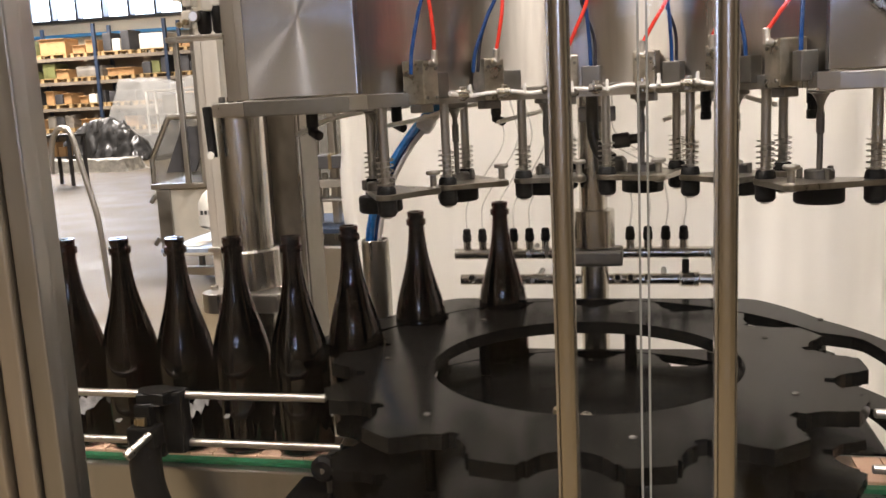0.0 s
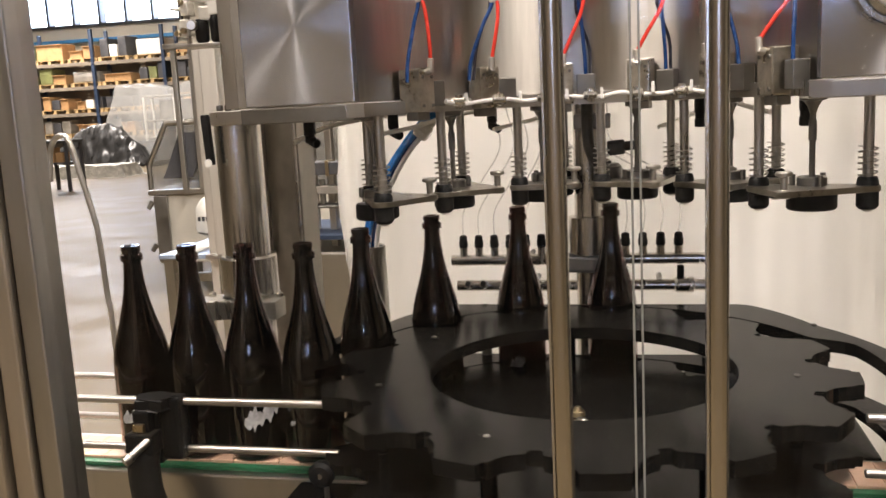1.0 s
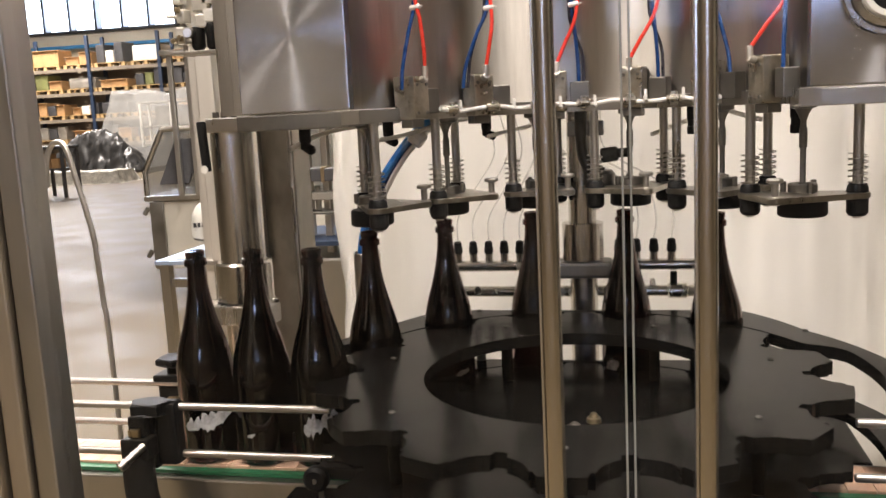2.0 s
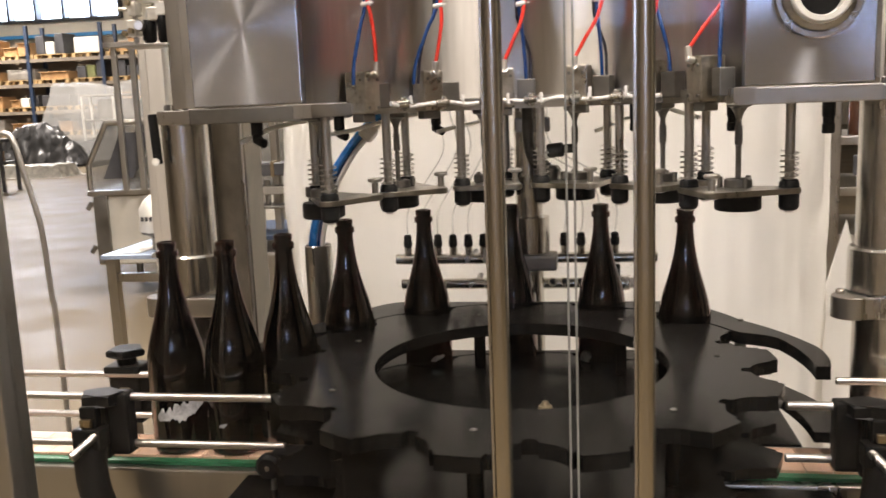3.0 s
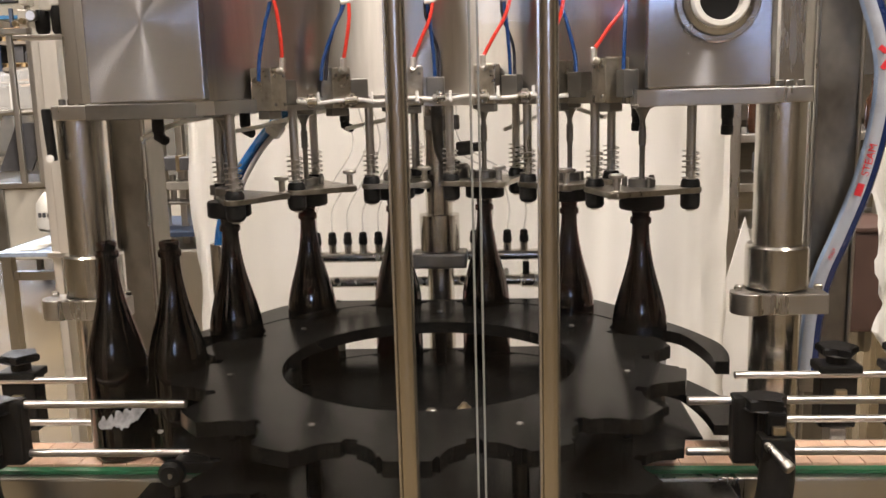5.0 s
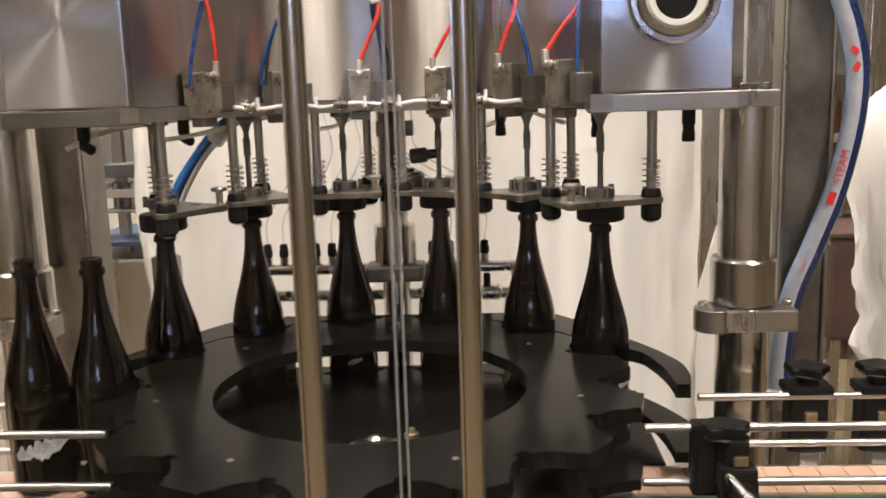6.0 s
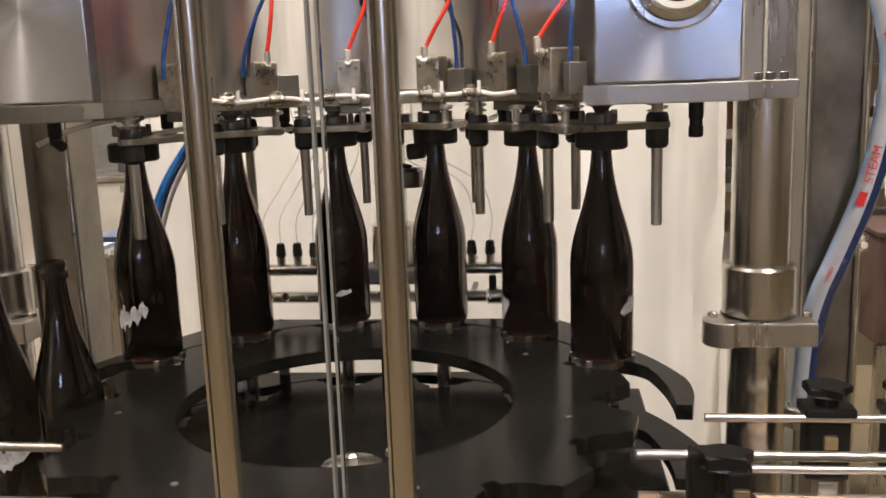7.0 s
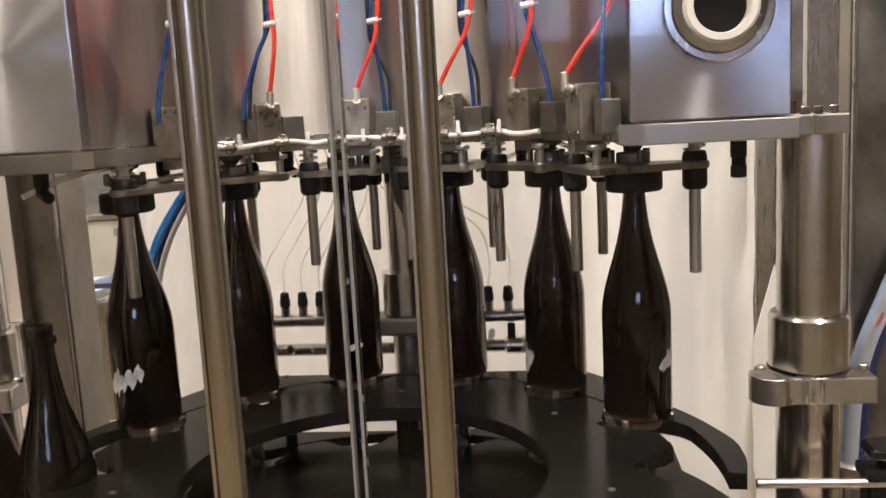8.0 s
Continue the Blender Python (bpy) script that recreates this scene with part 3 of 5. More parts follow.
def rail_clamp(x, y, front, flip=1):
    """A clamp that holds both rails of one side; the front ones hang on a bent arm."""
    c = thing("rail_clamp", "black plastic clamp that holds the guide rails", "clamp", pose(x, y, 0), "rail clamps")
    f = flip * 0.84

    def block(name, x0, x1, y0, y1, z0, z1, bev, mat=MOULDED):
        bm = B()
        box(bm, min(f * x0, f * x1), max(f * x0, f * x1), y0, y1, z0, z1, bev)
        part(name, bm, mat, c)
    if front:
        block("back_plate", 0.008, 0.048, -0.045, -0.014, 0.985, 1.082, 0.006)
        block("body", -0.036, 0.010, -0.050, -0.012, 0.980, 1.070, 0.005)
        bm = B()
        lobes = [(f * (0.002 + (0.044 if i % 2 == 0 else 0.028) * math.cos(radians(i * 36 + 18))), -0.042 + (0.026 if i % 2 == 0 else 0.018) * math.sin(radians(i * 36 + 18))) for i in range(10)]
        prism(bm, lobes[::flip], 1.066, 1.085, 0.003)
        part("lobed_knob", bm, MOULDED, c)
        block("holder", -0.040, 0.014, -0.078, -0.046, 1.004, 1.036, 0.004)
        block("clamp_neck", -0.030, 0.002, -0.066, -0.046, 1.034, 1.068, 0.004)
        block("nut", -0.027, -0.005, -0.072, -0.050, 1.037, 1.050, 0.002, BRASS)
        bm = B()
        rod(bm, (f * 0.008, -0.070, 1.030), (-f * 0.016, -0.100, 1.010), 0.0062, 14)
        rod(bm, (-f * 0.014, -0.0975, 1.0117), (-f * 0.022, -0.1075, 1.005), 0.0080, 14)
        part("clamp_bolt", bm, STEEL, c)
        bm = B()
        sweep(bm, smooth_path([(-f * 0.018, -0.056, 1.012), (-f * 0.016, -0.066, 0.985), (-f * 0.008, -0.072, 0.94), (f * 0.012, -0.070, 0.89), (f * 0.045, -0.050, 0.85), (f * 0.09, -0.012, 0.83)], 6), 0.024, 14)
        part("arm", bm, MOULDED, c)
    else:
        block("body", -0.034, 0.034, 0.012, 0.050, 0.965, 1.056, 0.005)
        block("cap", -0.040, 0.040, 0.006, 0.054, 1.054, 1.068, 0.004)
        bm = B()
        lobes = [((0.034 if i % 2 == 0 else 0.022) * math.cos(radians(i * 36)), 0.03 + (0.034 if i % 2 == 0 else 0.022) * math.sin(radians(i * 36))) for i in range(10)]
        prism(bm, lobes, 1.082, 1.096, 0.003)
        part("lobed_knob", bm, MOULDED, c)
        bm = B()
        lathe(bm, [(0, 1.066), (0.016, 1.066), (0.016, 1.082), (0, 1.082)], 14, pose(0, 0.03, 0))
        part("knob_stem", bm, MOULDED, c)
        block("nut", -0.010, 0.012, 0.004, 0.014, 1.012, 1.030, 0.002, BRASS)
        block("bracket", -0.016, 0.016, 0.008, 0.040, 0.90, 0.966, 0.003, STEEL)
    return c


rail_clamp(-0.731, 1.195, True)
rail_clamp(0.364, 1.195, True, -1)
rail_clamp(-0.795, 1.323, False)
rail_clamp(0.535, 1.323, False)
rail_clamp(0.640, 1.323, False)


# ---- machine frame ----
def machine_table():
    bm = B()
    box(bm, -0.52, 0.33, 0.89, 1.185, 0.86, 0.945, 0.004), box(bm, -0.52, 0.33, 1.345, 1.76, 0.86, 0.945, 0.004)
    box(bm, -0.52, 0.33, 0.89, 0.905, 0.10, 0.859, 0.003), box(bm, -0.52, 0.33, 1.74, 1.755, 0.10, 0.859, 0.003)
    solid("machine_table", bm, BLACK, "dark machine table under the star wheel", "machine table")


machine_table()


def column(x, y, label):
    c = thing("support_column", label, "column", pose(x, y, 0), "tank support columns")
    bm = B()
    rod(bm, (0, 0, 0.0), (0, 0, 1.478), 0.040, 32, 0.002)
    part("tube", bm, POLISHED, c)
    bm = B()
    lathe(bm, [(0.0405, 1.177), (0.050, 1.177), (0.050, 1.243), (0.047, 1.247), (0.0405, 1.247), (0.0405, 1.177)], 32)
    part("sleeve", bm, POLISHED, c)
    bm = B()
    lathe(bm, [(0.0405, 1.139), (0.052, 1.139), (0.052, 1.174), (0.0405, 1.174), (0.0405, 1.139)], 32)
    box(bm, -0.050, 0.068, -0.056, -0.010, 1.140, 1.1735, 0.003)
    lathe(bm, [(0, 1.1395), (0.029, 1.1395), (0.030, 1.1405), (0.030, 1.173), (0.029, 1.174), (0, 1.174)], 28, pose(-0.052, -0.030, 0))
    part("clamp_flange", bm, STEEL, c)
    for sx in (-0.066, 0.062):
        bm = B()
        rod(bm, (sx, -0.02, 1.1735), (sx, -0.02, 1.182), 0.007, 8)
        part("bolt", bm, POLISHED, c)
    for sx in (-0.015, 0.0, 0.018):
        bm = B()
        rod(bm, (sx, -0.03, 1.5), (sx, -0.03, 1.51), 0.006, 8)
        part("top_bolt", bm, DULL, c)
    return c


column(0.460, 1.43, "polished steel column with clamp flange beside the tank")
column(-0.697, 1.45, "polished steel column with clamp flange beside the valves")


def upright(x0, x1, y0, y1, label):
    u = thing("machine_upright", label, "upright", group="machine uprights")
    bm = B()
    box(bm, x0, x1, y0, y1, 0.012, 2.3, 0.004)
    part("post", bm, COLUMN, u)
    bm = B()
    box(bm, x0 - 0.04, x1 + 0.04, y0 - 0.04, y1 + 0.04, 0, 0.012, 0.002)
    part("foot_plate", bm, DULL, u)
    for x in (x0 + 0.006, x1 - 0.006):
        bm = B()
        rod(bm, (x, y0 - 0.004, 0.02), (x, y0 - 0.004, 2.28), 0.004, 8)
        part("edge_seam", bm, STEEL, u)


upright(-0.762, -0.667, 1.65, 1.74, "dull grey square steel upright behind the column")
upright(0.562, 0.652, 1.60, 1.69, "dull grey square steel upright beside the hose")


def centre_column():
    c = thing("lift_column", "polished lift column behind the star wheel", "column", pose(-0.113, 1.745, 0))
    bm = B()
    rod(bm, (0, 0, 0.945), (0, 0, 1.48), 0.027, 28, 0.002)
    part("tube", bm, POLISHED, c)
    bm = B()
    lathe(bm, [(0.0275, 1.19), (0.040, 1.19), (0.040, 1.262), (0.0275, 1.264), (0.0275, 1.19)], 28)
    part("sleeve", bm, POLISHED, c)
    bm = B()
    box(bm, -0.055, 0.055, -0.035, 0.03, 1.155, 1.187, 0.006)
    part("flange", bm, DULL, c)
    bm = B()
    box(bm, -0.022, 0.046, -0.050, -0.020, 1.432, 1.460, 0.003)
    part("pipe_clamp", bm, DULL, c)
    bm = B()
    sweep(bm, smooth_path([(0.004, -0.055, 1.48), (0.004, -0.055, 1.43), (0.008, -0.056, 1.395), (0.022, -0.056, 1.37), (0.044, -0.056, 1.362)], 6), 0.011, 14)
    part("drain_elbow", bm, DARK_BOLT, c)
    bm = B()
    rod(bm, (0.040, -0.056, 1.395), (0.072, -0.056, 1.398), 0.014, 14)
    rod(bm, (0.070, -0.056, 1.398), (0.094, -0.056, 1.400), 0.009, 14)
    part("side_fitting", bm, DARK_BOLT, c)
    bm = B()
    lathe(bm, [(0, 1.335), (0.024, 1.335), (0.026, 1.338), (0.026, 1.362), (0.020, 1.368), (0, 1.368)], 16, pose(0.040, -0.056, 0))
    part("union_nut", bm, DULL, c)


centre_column()


def front_frame():
    for x in (-0.089, 0.051):
        p = thing("door_post", "upright brushed metal post of the guard door", "post", pose(x, 0.80, 0), "guard door posts")
        bm = B()
        rod(bm, (0, 0, 0.0), (0, 0, 2.1), 0.0098, 18, 0.001)
        part("tube", bm, ALU, p)
        bm = B()
        box(bm, -0.0102, -0.0078, -0.0075, 0.012, 0.001, 2.099, 0.0004)
        part("seal_strip", bm, POLISHED, p)


front_frame()


def front_post():
    g = thing("guard_post", "wide stainless guard post beside the conveyor", "post")
    for name, x0, x1, y0, y1, mat in (("outer_profile", -0.816, -0.732, 0.83, 0.90, POST), ("middle_profile", -0.727, -0.7015, 0.840, 0.895, POST), ("inner_profile", -0.6985, -0.671, 0.848, 0.895, STEEL), ("seal", -0.732, -0.727, 0.85, 0.89, RUBBER), ("groove_strip", -0.7015, -0.6985, 0.852, 0.89, RUBBER), ("edge_strip", -0.749, -0.744, 0.826, 0.831, POLISHED)):
        bm = B()
        box(bm, x0, x1, y0, y1, 0.0, 2.3, 0.003 if x1 - x0 > 0.02 else 0)
        part(name, bm, mat, g)


front_post()


# ---- white sheet behind the machine ----
def sheet():
    bm = B()
    n, rows = 120, 40
    g = []
    for j in range(rows + 1):
        z = 0.3 + 1.8 * j / rows
        line = []
        for i in range(n + 1):
            x = -0.672 + 1.178 * i / n
            w = 0.010 * noise.noise(Vector((x * 9, z * 0.8, 3))) + 0.004 * noise.noise(Vector((x * 30, z * 2.5, 7)))
            e = max(0, abs(i / n - 0.5) - 0.40) * (0.10 + 0.10 * noise.noise(Vector((i * 0.21, z * 1.7, 5))))
            line.append(bm.verts.new((x + 0.014 * noise.noise(Vector((z * 5, i * 0.02, 1))) * (i in (0, n)), 1.90 + w + e * math.sin(i * 0.85 + 1.6 * noise.noise(Vector((z * 4, i * 0.1, 9)))) + 0.010 * (e > 0) * noise.noise(Vector((x * 45, z * 22, 12))) + 0.02 * e * noise.noise(Vector((x * 60, z * 14, 2))), z)))
        g.append(line)
    for j in range(rows):
        for i in range(n):
            bm.faces.new((g[j][i], g[j][i + 1], g[j + 1][i + 1], g[j + 1][i])).smooth = True
    ob = solid("plastic_sheet", bm, SHEET, "white plastic sheet hung behind the machine", "sheet")
    s = ob.modifiers.new("thickness", "SOLIDIFY")
    s.thickness = 0.003


sheet()


# ---- hoses and fittings on the filler ----
def hose(name, pts, r, mat, label, group="", steps=8, n=10):
    bm = B()
    sweep(bm, smooth_path(pts, steps), r, n)
    return solid(name, bm, mat, label, "hose", group=group)


def valve_hoses():
    drift = [-0.012, 0.012, 0.040, 0.052, 0.030, 0.066]
    for k, a in enumerate(HEADS):
        ix, iy = polar(a - 5, 0.308, CX, CY)
        q = Vector((ix, iy, 1.562)) + Vector((*polar(a + 180, 0.031), 0))
        d = drift[k]
        hose("red_hose", [q, q + Vector((d * 0.25 + 0.004, -0.004, 0.03)), q + Vector((d * 0.7 + 0.006, -0.006, 0.075)), q + Vector((d, 0, 0.13)), q + Vector((d * 0.9, 0.01, 0.24))], 0.0032, RED, "thin red air hose from a valve block", "red air hoses")
        sx, sy = polar(a - 13, 0.31, CX, CY)
        if k in (0, 1):
            sx, sy = polar(a + 1, 0.300, CX, CY)
        # the blue hose is tied to the red one above the valve
        tie = q + Vector((d * 0.82 + 0.002, -0.003, 0.098))
        b = tie + Vector((-0.006, 0.003, 0))
        hose("blue_hose", [(sx, sy, 1.53), (sx + (b.x - sx) * 0.12, sy + (b.y - sy) * 0.15, 1.565), (sx + (b.x - sx) * 0.6, sy + (b.y - sy) * 0.6, 1.62), b, (b.x + d * 0.08, b.y + 0.004, 1.72), (b.x + d * 0.06 - 0.003, b.y + 0.008, 1.80)], 0.0032, BLUE, "thin blue air hose from a valve block", "blue air hoses")
        if k in (1, 2, 3):
            b = tie + Vector((-0.011, 0.006, 0))
            hose("black_hose", [(sx + 0.008, sy, 1.53), (sx + 0.008 + (b.x - sx) * 0.15, sy + 0.003, 1.58), (sx + (b.x - sx) * 0.7, sy + (b.y - sy) * 0.7, 1.625), b, (b.x + d * 0.08, b.y, 1.80)], 0.0028, DARK_HOSE, "thin black air hose from a valve block", "black air hoses")
        bm = B()
        rod(bm, tie + Vector((-0.011, 0.002, -0.001)), tie + Vector((0.006, -0.002, 0.001)), 0.0044, 10)
        rod(bm, tie + Vector((0.004, -0.003, 0)), tie + Vector((0.012, -0.008, 0.001)), 0.0012, 6)
        solid("cable_tie", bm, WHITE_TUBE, "white cable tie round the air hoses", "cable tie", group="cable ties")
    pts = [(*polar(a, 0.284 + 0.006 * math.sin(a * 0.35), CX, CY), 1.494 + 0.003 * math.sin(a * 0.5)) for a in range(142, 30, -8)]
    hose("white_air_tube", pts, 0.0036, WHITE_TUBE, "white air tube linked along the valve blocks")
    for a in range(136, 40, -16):
        x, y = polar(a, 0.283, CX, CY)
        bm = B()
        rod(bm, (x, y, 1.484), (x, y, 1.507), 0.0065, 10)
        rod(bm, (x - 0.012, y - 0.004, 1.495), (x + 0.012, y - 0.004, 1.495), 0.0072, 10)
        solid("tee_fitting", bm, POLISHED, "small tee fitting in the white air tube", "fitting", group="tee fittings")
    for a in (132, 112, 96, 84, 66, 52):
        x, y = polar(a, 0.284 + 0.006 * math.sin(a * 0.35), CX, CY)
        z = 1.494 + 0.003 * math.sin(a * 0.5)
        bm = B()
        rod(bm, (x - 0.003, y, z - 0.001), (x + 0.003, y, z + 0.001), 0.0058, 10)
        box(bm, x - 0.0025, x + 0.0025, y - 0.007, y - 0.003, z - 0.002, z + 0.016, 0.0006)
        solid("cable_tie", bm, WHITE_TUBE, "white cable tie round the white air tube", "cable tie", group="cable ties")
    # milky hoses below the tank, hanging in front of the sheet
    for p in ([(-0.575, 1.40, 1.442), (-0.54, 1.45, 1.462), (-0.50, 1.52, 1.472), (-0.44, 1.62, 1.478)],
              [(-0.47, 1.50, 1.445), (-0.42, 1.56, 1.452), (-0.36, 1.64, 1.468), (-0.30, 1.70, 1.478)],
              [(-0.28, 1.66, 1.44), (-0.25, 1.70, 1.447), (-0.21, 1.74, 1.455), (-0.17, 1.78, 1.478)],
              [(0.02, 1.70, 1.43), (0.05, 1.72, 1.44), (0.09, 1.72, 1.455), (0.13, 1.70, 1.478)],
              [(0.20, 1.60, 1.452), (0.17, 1.65, 1.462), (0.13, 1.70, 1.478)]):
        hose("milky_hose", p, 0.0042, CLEAR_HOSE, "short milky hose under the tank", "milky hoses")


valve_hoses()


def manifold(z, caps, x0, x1, bend):
    m = thing("manifold_pipe", "polished manifold pipe with capped outlets behind the star wheel", "manifold", pose(0, 1.80, 0), "manifold pipes")
    bm = B()
    pts = [(x0, 0, z), (x1 - 0.02, 0, z), (x1 - 0.005, 0, z - 0.004), (x1, 0, z - 0.02), (x1, 0, z - 0.07)] if bend else [(x0, 0, z), (x1, 0, z)]
    sweep(bm, smooth_path(pts, 6), 0.0115, 16)
    part("pipe", bm, POLISHED, m)
    for x, tall in caps:
        bm = B()
        if tall:
            rod(bm, (x, 0, z + 0.008), (x, 0, z + 0.028), 0.0082, 14)
            part("nipple", bm, POLISHED, m)
            bm = B()
            lathe(bm, [(0, z + 0.028), (0.0095, z + 0.028), (0.0095, z + 0.040), (0.0082, z + 0.042), (0.0082, z + 0.050), (0.006, z + 0.053), (0, z + 0.053)], 12, pose(x, 0, 0))
            part("cap", bm, RUBBER, m, "black screw cap")
        else:
            rod(bm, (x, -0.006, z + 0.002), (x, -0.024, z + 0.008), 0.0085, 14)
            part("outlet", bm, POLISHED, m)
            # black disc on the closed end, painted shade of an open bore
            bm = B()
            rod(bm, (x, -0.0235, z + 0.008), (x, -0.0245, z + 0.0083), 0.0055, 12)
            part("bore_shade", bm, RUBBER, m)
    for x in (x0 + 0.16, x1 - 0.10):
        bm = B()
        rod(bm, (x, 0, z), (x, 0.10, z), 0.006, 8)
        part("stay", bm, DULL, m)
    return m


manifold(1.166, [(-0.376 + 0.0325 * i, True) for i in range(6)] + [(-0.045 + 0.0345 * i, True) for i in range(4)], -0.402, 0.122, True)
low = manifold(1.112, [(-0.366, False), (-0.334, False), (-0.07, False), (-0.045, False), (-0.012, False)], -0.392, 0.122, False)
bm = B()
rod(bm, (0.05, 0, 1.112), (0.09, 0, 1.112), 0.016, 12)
part("union", bm, POLISHED, low)
bm = B()
rod(bm, (0.062, 0, 1.126), (0.062, 0, 1.152), 0.007, 10)
part("tap", bm, RUBBER, low)

for i in range(9):
    x = -0.376 + 0.0325 * i if i < 5 else -0.045 + 0.0345 * (i - 5)
    e = -0.30 + 0.028 * i
    hose("thin_clear_hose", [(x, 1.80, 1.218), (x + 0.004, 1.80, 1.27), (x + (e - x) * 0.3 + 0.02, 1.80, 1.33), (e + 0.01, 1.79, 1.40), (e, 1.77, 1.478)], 0.0018, THIN_HOSE, "thin clear hose rising from a manifold cap", "thin clear hoses", n=6)


def hose_bundle():
    bm = B()
    lathe(bm, [(0.024, 0.945), (0.027, 0.945), (0.027, 1.222), (0.0255, 1.224), (0.024, 1.222), (0.024, 0.945)], 24)
    solid("conduit_pipe", bm, STEEL, "upright stainless conduit pipe with hoses inside", "pipe", pose(-0.532, 1.66, 0))
    for i, (mat, w) in enumerate(((BRIGHT_BLUE, "bright blue"), (BRIGHT_BLUE, "bright blue"), (BLUE, "navy blue"), (WHITE_TUBE, "white"), (RED, "red"))):
        o = (i - 2) * 0.0085
        y = 1.66 - 0.006 * (i % 2)
        if mat is RED:
            o = -0.002
            y = 1.668
        hose("supply_hose", [(-0.532 + o, y, 1.05), (-0.531 + o, y, 1.20), (-0.520 + o, y, 1.27), (-0.494 + o, y, 1.34), (-0.452 + o * 0.9, y, 1.405), (-0.405 + o * 0.6, y, 1.455 - o * 0.5), (-0.372, y, 1.479 - o * 0.4)], 0.0048, mat, w + " supply hose curving up from the conduit", "supply hoses")
    bm = B()
    rod(bm, (-0.425, 1.648, 1.452), (-0.402, 1.648, 1.434), 0.0155, 10)
    solid("cable_tie", bm, WHITE_TUBE, "white cable tie round the supply hoses", "cable tie", group="cable ties")


hose_bundle()

HOSE_PATH = [(0.616, 1.57, 1.823), (0.634, 1.565, 1.672), (0.657, 1.56, 1.591), (0.671, 1.56, 1.5205), (0.666, 1.56, 1.434), (0.644, 1.56, 1.331), (0.610, 1.56, 1.234), (0.583, 1.56, 1.163), (0.568, 1.56, 1.087), (0.562, 1.56, 0.979)]


HOSE_WHITE = material("hose_white", (0.38, 0.40, 0.44), 0.2, 0, 0.08, 30, 90)
NAVY = material("navy_hose", (0.012, 0.025, 0.09), 0.22, 0, 0.1, 20, 90)


def steam_hose():
    h = thing("steam_hose", "clear and navy striped steam hose with red lettering", "hose")
    path = smooth_path(HOSE_PATH, 8)
    for name, mat, a0, a1, r in (("white_stripe", HOSE_WHITE, -60, 2, 0.0182), ("navy_stripe", NAVY, 2, 180, 0.0184), ("clear_stripe", material("pale_blue_hose", (0.32, 0.42, 0.60), 0.2, 0, 0.1, 30, 90), -180, -60, 0.0183)):
        bm = B()
        rings = []
        for i, p in enumerate(path):
            d = (path[min(i + 1, len(path) - 1)] - path[max(i - 1, 0)]).normalized()
            f = Vector((0, -1, 0))
            f = (f - d * f.dot(d)).normalized()
            s = f.cross(d).normalized()
            if s.x < 0:
                s = -s
            rings.append([bm.verts.new(p + q * (math.cos(radians(a)) * f + math.sin(radians(a)) * s)) for q in (r,) for a in [a0 + (a1 - a0) * j / 8 for j in range(9)]] + [bm.verts.new(p + 0.013 * (math.cos(radians(a)) * f + math.sin(radians(a)) * s)) for a in [a1 - (a1 - a0) * j / 8 for j in range(9)]])
        for a, b in zip(rings, rings[1:]):
            for j in range(18):
                bm.faces.new((a[j], a[(j + 1) % 18], b[(j + 1) % 18], b[j])).smooth = j < 8
        bm.faces.new(rings[0]), bm.faces.new(rings[-1][::-1])
        part(name, bm, mat, h)
    red = material("red_print", (0.62, 0.03, 0.04), 0.4, 0, 0.1, 60, 200)

    def word(text, size, z):
        i = min(range(len(path)), key=lambda q: abs(path[q].z - z))
        d = (path[i - 1] - path[i + 1]).normalized()
        ang = math.degrees(math.atan2(d.z, d.x))
        c = bpy.data.curves.new("lettering", "FONT")
        c.body, c.size, c.extrude, c.align_x, c.align_y = text, size, 0.0006, "CENTER", "CENTER"
        o = new("lettering", c)
        o.data.materials.append(red)
        o.parent = h
        o.matrix_local = Matrix.Translation(path[i] + Vector((-0.0082, -0.0174, 0))) @ Matrix.Rotation(radians(90), 4, "X") @ Matrix.Rotation(radians(ang), 4, "Z")

    def mark(z, w, tall, turn=0.0):
        i = min(range(len(path)), key=lambda q: abs(path[q].z - z))
        d = (path[i - 1] - path[i + 1]).normalized()
        bm = B()
        box(bm, -tall / 2, tall / 2, -w / 2, w / 2, -0.0006, 0.0006, 0, Matrix.Translation(path[i] + Vector((-0.0082, -0.0174, 0))) @ Matrix.Rotation(radians(90), 4, "X") @ Matrix.Rotation(math.atan2(d.z, d.x) + radians(turn), 4, "Z"))
        part("printed_mark", bm, red, h)
    word("STEAM", 0.019, 1.374)
    word("ITALY", 0.0085, 1.209)
    mark(1.315, 0.014, 0.022)
    mark(1.552, 0.009, 0.015, 40), mark(1.531, 0.009, 0.015, -40)
    bm = B()
    lathe(bm, [(0.018, 0.0), (0.026, 0.0), (0.026, 0.03), (0.022, 0.034), (0.018, 0.034), (0.018, 0.0)], 20, pose(0.562, 1.56, 0.955))
    part("ferrule", bm, POLISHED, h)


steam_hose()


